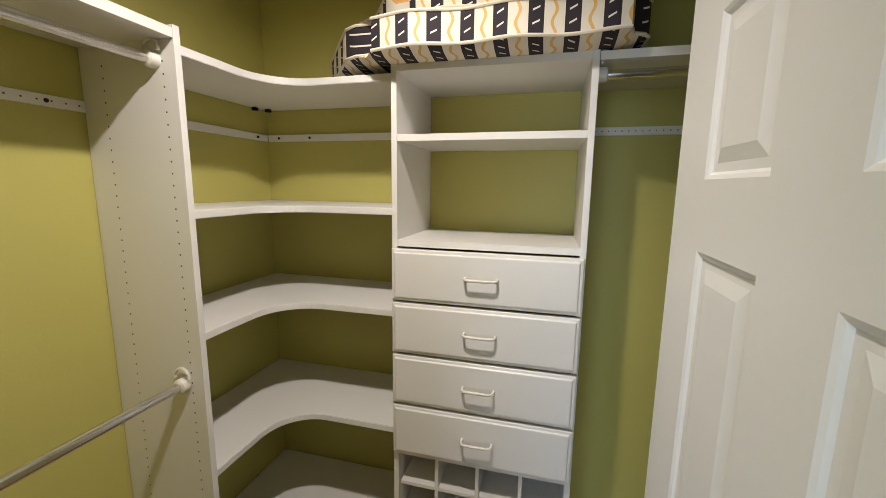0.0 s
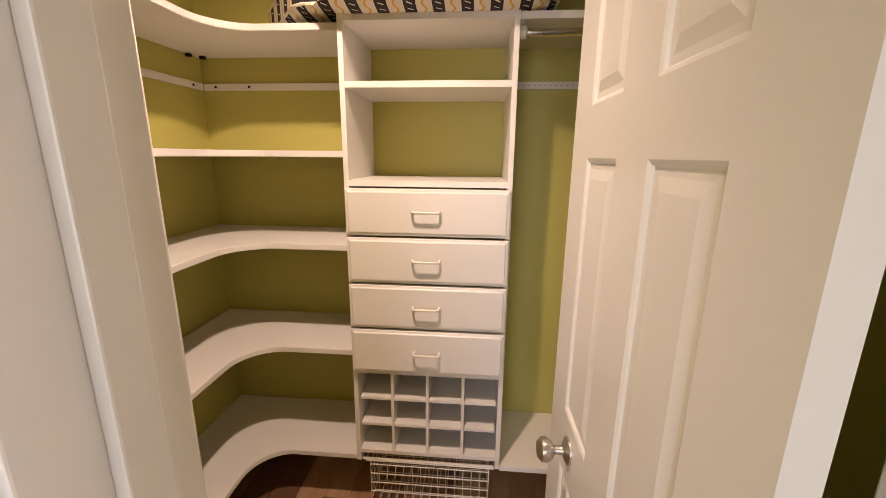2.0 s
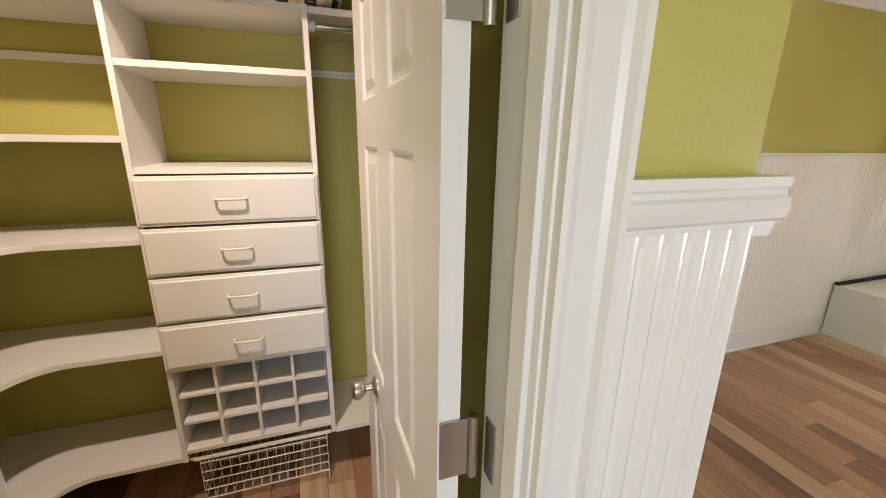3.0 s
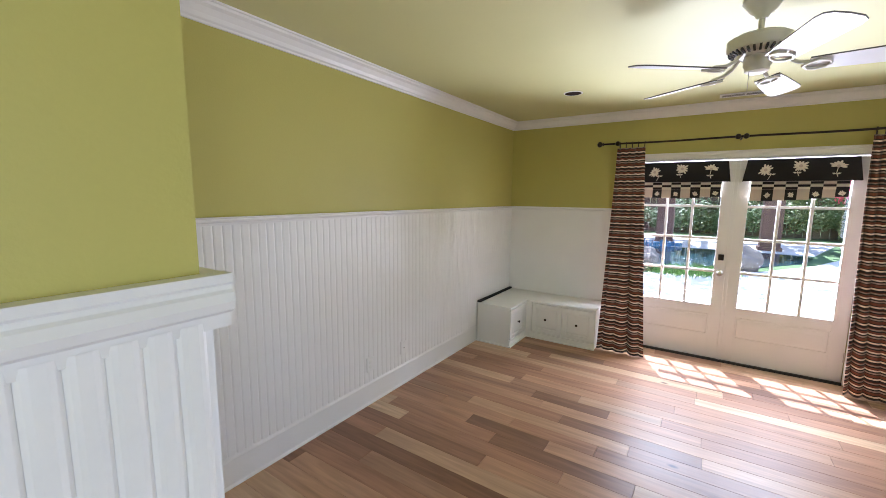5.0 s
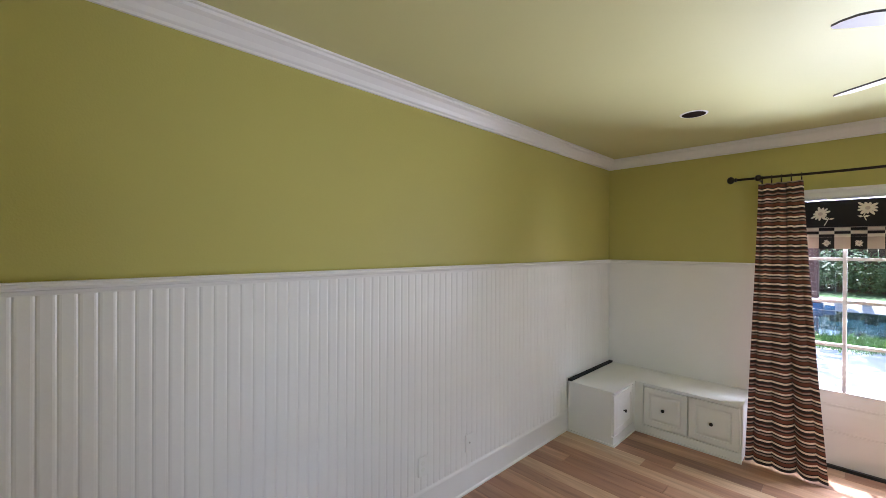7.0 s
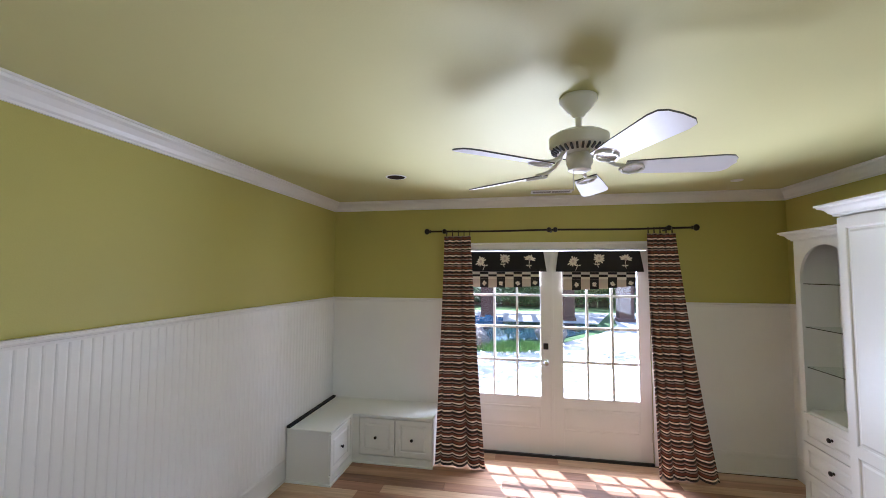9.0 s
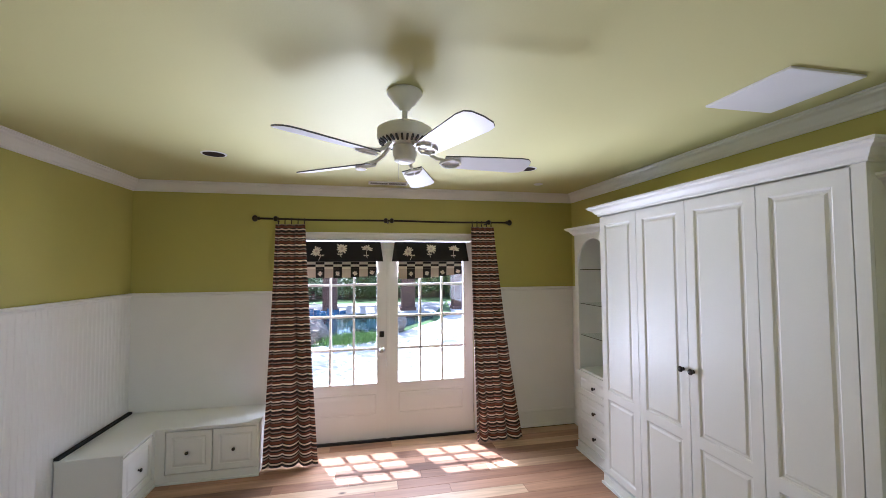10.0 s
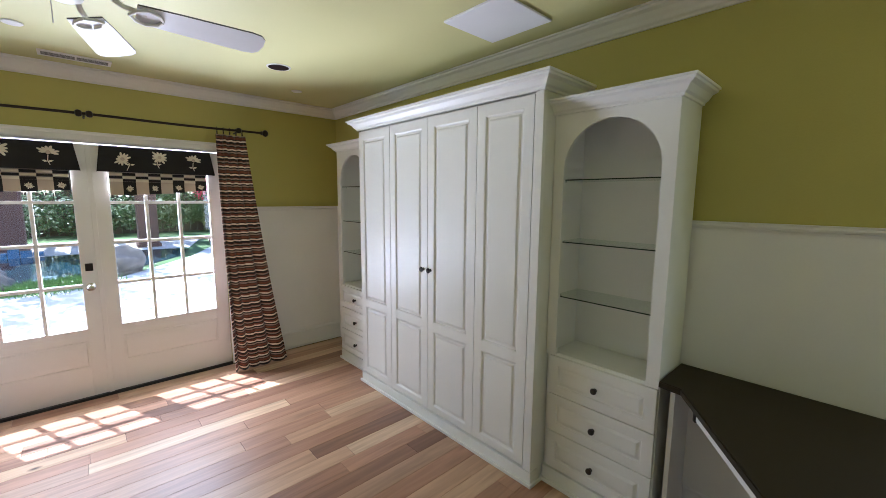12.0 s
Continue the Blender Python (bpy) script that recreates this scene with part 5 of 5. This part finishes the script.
# blue-coloured blocks added in place of the glint on the far pool water
tl = thing("pool_glint", (19.5, 0, GZ), "blue blocks standing in for the glint at the back of the pool", "pool wall")
for k in range(7):
    part("glint_block", boxes((19.42, 19.6, -0.5 + 0.24 * k, -0.28 + 0.24 * k, GZ, 0.05 + 0.05 * (k % 3))), POOLGLINT, tl)


def boulder(x, y, sx, sy, sz, seed):
    bm = bmesh.new()
    bmesh.ops.create_icosphere(bm, subdivisions=4, radius=1)
    off = Vector((seed * 7.1, seed * 3.3, seed))
    for v in bm.verts:
        d = 1 + 0.35 * noise.noise(v.co * 1.1 + off) + 0.12 * noise.noise(v.co * 3 + off)
        v.co = Vector((x + v.co.x * sx * d, y + v.co.y * sy * d, GZ + 0.35 * sz + v.co.z * sz * d * 0.7))
    b = thing("boulder", (x, y, GZ), "rounded grey-tan boulder at the pool's edge", "boulder", "pool boulders")
    part("stone", bm, BOULDER, b, smooth=True)


for args in ((14.1, 0.15, 0.45, 0.5, 0.48, 1), (14.9, -1.95, 0.36, 0.40, 0.55, 2), (14.4, 2.1, 0.5, 0.7, 0.6, 3), (14.7, 4.2, 0.6, 0.6, 0.5, 4)):
    boulder(*args)


def timber_post(x, y, w):
    p = thing("timber_post", (x, y, GZ), "thick red-brown timber pergola post", "post", "pergola posts")
    part("shaft", boxes((x - w / 2, x + w / 2, y - w / 2, y + w / 2, GZ, 4.2), bevel=0.02), POST, p)
    part("plinth", boxes((x - w / 2 - 0.05, x + w / 2 + 0.05, y - w / 2 - 0.05, y + w / 2 + 0.05, GZ, GZ + 0.15), bevel=0.02), POST, p)


POSTS = ((20.3, 3.3), (20.3, 0.15), (20.3, -3.0), (20.3, -5.2), (20.3, 6.6))
for x, y in POSTS:
    timber_post(x, y, 0.55)
pg = thing("pergola_roof", (21.5, 0, 4.2), "dark timber pergola roof on thick posts", "pergola")
part("beam", boxes((20.1, 20.5, -6.5, 8, 4.2, 4.5)), POST, pg)
part("beam", boxes((24.1, 24.5, -6.5, 8, 4.2, 4.5)), POST, pg)
for k in range(24):
    part("rafter", boxes((19.5, 25, -6.2 + 0.6 * k, -6.0 + 0.6 * k, 4.5, 4.7)), POST, pg)
fence = thing("fence", (27, 0, GZ), "dark weathered board fence", "fence")
board_me = None
for k in range(110):
    y = -17 + 0.3 * k
    if board_me is None:
        b0 = part("board", boxes((27.0, 27.03, -0.145, 0.145, GZ, 1.75)), FENCE, fence)
        board_me = b0.data
        b0.matrix_parent_inverse = Matrix.Translation((-27, y, -GZ))
    else:
        ob = new("board", board_me)
        ob.parent = fence
        ob.matrix_parent_inverse = Matrix.Translation((-27 + 0.01 * (k % 2), y, -GZ))


def leaves(spots, count, size, seed, flat=1.0):
    """Many small leaf faces scattered in uneven clumps."""
    rnd = random.Random(seed)
    verts, faces = [], []
    for _ in range(count):
        cx, cy, cz, r = rnd.choice(spots)
        d = Vector((rnd.gauss(0, 1), rnd.gauss(0, 1), rnd.gauss(0, 1))).normalized() * r * rnd.random() ** 0.4
        p = Vector((cx, cy, cz)) + Vector((d.x, d.y, d.z * flat))
        if p.z < GZ + 0.02:
            continue
        a = Vector((rnd.gauss(0, 1), rnd.gauss(0, 1), rnd.gauss(0, 1))).normalized()
        b = a.orthogonal().normalized()
        s_ = size * rnd.uniform(0.6, 1.4)
        i = len(verts)
        verts += [p - a * s_, p + b * s_ * 0.5, p + a * s_, p - b * s_ * 0.5]
        faces.append((i, i + 1, i + 2, i + 3))
    me = bpy.data.meshes.new("leaves")
    me.from_pydata(verts, [], faces)
    bm = bmesh.new()
    bm.from_mesh(me)
    return bm


def tree(x, y, h, seed):
    rnd = random.Random(seed)
    t = thing("tree", (x, y, GZ), "tall leafy green tree behind the fence", "tree", "garden trees")
    trunk = [tube([(x, y, GZ), (x + 0.1, y, h * 0.3), (x, y + 0.15, h * 0.62)], 0.22, 10)]
    spots = []
    for k in range(9):
        a = rnd.uniform(0, 6.28)
        e = Vector((x + 2.2 * math.cos(a), y + 2.2 * math.sin(a), h * rnd.uniform(0.42, 0.95)))
        trunk.append(tube([(x, y, h * rnd.uniform(0.3, 0.55)), (Vector((x, y, h * 0.5)) + e) / 2 + Vector((0, 0, 0.3)), e], 0.07, 6))
        spots.append((e.x, e.y, e.z, rnd.uniform(0.9, 1.7)))
    part("trunk", merge(*trunk), BARK, t)
    part("crown", leaves(spots, 6000, 0.13, seed), LEAF, t)


for k, (x, y, h) in enumerate(((30, 5, 9), (31, -1, 8), (30, -7, 10), (34, 10, 10), (33, -13, 9), (29, 12, 8))):
    tree(x, y, h, 20 + k)


def shade_tree(x, y, h, crown, seed):
    """An unseen broad tree, added so its boughs dapple the paving with shade."""
    rnd = random.Random(seed)
    t = thing("tree", (x, y, GZ), "broad leafy tree out of view, added to shade the patio and pool", "tree", "garden trees")
    wood, spots = [tube([(x, y, GZ), (x + 0.1, y - 0.1, h * 0.35), (x, y, h * 0.6)], 0.26, 10)], []
    for cx, cy, cz in crown:
        wood.append(tube([(x, y, h * rnd.uniform(0.35, 0.58)), ((x + cx) / 2, (y + cy) / 2, (h * 0.5 + cz) / 2 + 0.5), (cx, cy, cz)], 0.07, 6))
        for _ in range(3):
            spots.append((cx + rnd.gauss(0, 0.6), cy + rnd.gauss(0, 0.6), cz + rnd.gauss(0, 0.4), rnd.uniform(0.7, 1.3)))
    part("trunk", merge(*wood), BARK, t)
    part("crown", leaves(spots, 900 * len(crown), 0.13, seed), LEAF, t)


shade_tree(16.5, 7.0, 8.0, [(13.8, 1.8, 5.6), (14.6, 3.6, 6.4), (15.6, 1.2, 6.0), (16.8, 2.6, 6.8), (17.6, 0.6, 6.4), (16.0, 5.0, 7.0), (18.5, 4.0, 7.4), (17.2, -0.8, 6.2)], 51)
shade_tree(22.5, 8.0, 9.0, [(20.4, 4.6, 7.0), (21.6, 2.4, 7.4), (22.6, 0.2, 7.2), (23.8, 3.4, 7.8), (24.6, 6.0, 8.0), (22.0, -1.6, 6.8), (24.4, 1.0, 7.6), (26.2, 3.0, 7.6)], 52)
shade_tree(23.0, -9.5, 9.0, [(21.4, -6.4, 7.0), (22.6, -4.6, 7.4), (23.8, -2.8, 7.2), (25.0, -5.0, 7.8), (24.0, -7.4, 8.0), (26.4, -2.4, 7.6), (21.6, -3.2, 6.6)], 53)
rnd = random.Random(2)
hd = leaves([(26.2 + rnd.uniform(-0.4, 0.4), -14 + 0.75 * k, rnd.uniform(0.1, 1.2), rnd.uniform(0.4, 1.0)) for k in range(40)], 26000, 0.08, 7)
tagged(part("shrubbery", hd, LEAF), "dense green shrubs in front of the fence", "shrub", kind="stuff")
bg = leaves([(33 + rnd.uniform(-1, 4), -40 + 1.6 * k, rnd.uniform(1, 7), rnd.uniform(1.5, 3.0)) for k in range(55)], 30000, 0.28, 8)
tagged(part("far_woods", bg, LEAF), "dark green woods behind the garden", "woods", kind="stuff")
pk = thing("flowering_shrub", (24.8, -5.9, GZ), "shrub with pink-red blossom beside the fence", "shrub")
part("foliage", leaves([(26.0, -6.0, 1.6, 0.8), (26, -7, 1.9, 0.9), (26, -4.5, 2.0, 0.6)], 2500, 0.07, 11), LEAF, pk)
part("blossom", leaves([(25.8, -6.0, 2.0, 0.6), (25.8, -7, 2.3, 0.6), (25.8, -4.6, 2.3, 0.4)], 1500, 0.08, 12), PINK, pk)


def grass(spots, count, h, seed):
    rnd = random.Random(seed)
    verts, faces = [], []
    for _ in range(count):
        cx, cy, r = rnd.choice(spots)
        x, y = cx + rnd.gauss(0, r * 0.5), cy + rnd.gauss(0, r * 0.5)
        a = rnd.uniform(0, 6.28)
        hh = h * rnd.uniform(0.5, 1.3)
        lean = Vector((rnd.gauss(0, 0.3), rnd.gauss(0, 0.3), 1)) * hh
        w = Vector((math.cos(a), math.sin(a), 0)) * 0.008
        b = Vector((x, y, GZ + 0.02))
        i = len(verts)
        verts += [b - w, b + w, b + lean]
        faces.append((i, i + 1, i + 2))
    me = bpy.data.meshes.new("grass")
    me.from_pydata(verts, [], faces)
    bm = bmesh.new()
    bm.from_mesh(me)
    return bm


tagged(part("pool_grass", grass([(13.7, -0.7, 0.5), (13.9, -1.2, 0.5), (13.6, 0.9, 0.5), (13.9, 1.5, 0.5), (14.0, 3, 0.7)], 9000, 0.16, 5), BLADEGRASS), "bright green grass growing between the pool boulders", "grass", kind="stuff")
ev = thing("house_eave", (8.4, -1.4, 2.9), "white roof eave over the French doors", "eave")
part("soffit", boxes((XW + 0.152, 8.43, -9, 6, 2.72, 2.80)), STUCCO, ev)
setting("wall_outer", boxes((XW + 0.15, XW + 0.17, -9, FD0 - 0.05, GZ - 0.1, 2.72), (XW + 0.15, XW + 0.17, FD1 + 0.05, 6, GZ - 0.1, 2.72), (XW + 0.15, XW + 0.17, FD0 - 0.05, FD1 + 0.05, FDH + 0.03, 2.72)), STUCCO, "plain stucco house wall", "wall")

# ---- beadboard strips ----
def bead_strip(run):
    """One narrow board with rounded edges, drawn run wide, out towards the viewer."""
    prof = [(0.0, 0.0), (0.0, 0.0005), (0.005, 0.0032), (0.011, 0.0045), (run - 0.011, 0.0045), (run - 0.005, 0.0032), (run - 0.0005, 0.0005), (run - 0.0005, 0.0)]
    bm = bmesh.new()
    a = [bm.verts.new((x, 0.185, z)) for x, z in prof]
    b = [bm.verts.new((x, RAIL - 0.045, z)) for x, z in prof]
    for i in range(len(prof) - 1):
        bm.faces.new((a[i], a[i + 1], b[i + 1], b[i]))
    return bm


def clad(parent, start, step, count, right, out, width):
    me = None
    for k in range(count):
        m = Matrix((Vector(right), (0, 0, 1), Vector(out))).transposed().to_4x4()
        m.translation = Vector(start) + Vector(right) * step * k
        if me is None:
            ob = part("bead_board", bead_strip(width), TRIM, parent)
            me = ob.data
        else:
            ob = new("bead_board", me)
            ob.parent = parent
        ob.matrix_basis = m


SP = 0.0508
clad(WAINS["north"], (XST + 0.03, YN - WT - 0.0005, 0), SP, int((XW - 0.03 - XST) / SP), (1, 0, 0), (0, -1, 0), SP)
clad(WAINS["stub"], (2.995, SF - WT - 0.0005, 0), 0.0355, 6, (1, 0, 0), (0, -1, 0), 0.0355)

# ---- floor planks ----
rnd = random.Random(11)
PW = 0.127
cache = {}


def plank_mesh(length):
    key = round(length, 2)
    if key not in cache:
        bm = bmesh.new()
        w, e = PW / 2 - 0.0006, 0.0012
        l0, l1 = 0.0006, key - 0.0006
        lo = [bm.verts.new(p) for p in ((-w, l0, -0.012), (w, l0, -0.012), (w, l1, -0.012), (-w, l1, -0.012))]
        mi = [bm.verts.new(p) for p in ((-w, l0, -e), (w, l0, -e), (w, l1, -e), (-w, l1, -e))]
        hi = [bm.verts.new(p) for p in ((-w + e, l0 + e, 0), (w - e, l0 + e, 0), (w - e, l1 - e, 0), (-w + e, l1 - e, 0))]
        for a, b in ((lo, mi), (mi, hi)):
            for i in range(4):
                bm.faces.new((a[i], a[(i + 1) % 4], b[(i + 1) % 4], b[i]))
        bm.faces.new(hi)
        me = bpy.data.meshes.new("plank")
        bm.to_mesh(me), bm.free()
        me.materials.append(PLANK)
        cache[key] = me
    return cache[key], key


x = XWEST + PW / 2
while x < XW - 0.03:
    y = YS - rnd.uniform(0, 0.9)
    end = CYB
    while y < end:
        ln = rnd.choice((0.6, 0.9, 1.2, 1.5, 1.8, 2.1))
        me, ln = plank_mesh(ln)
        ob = new("plank", me)
        ob.location = (x, y, 0)
        ob.parent = FLOOR
        y += ln
    x += PW
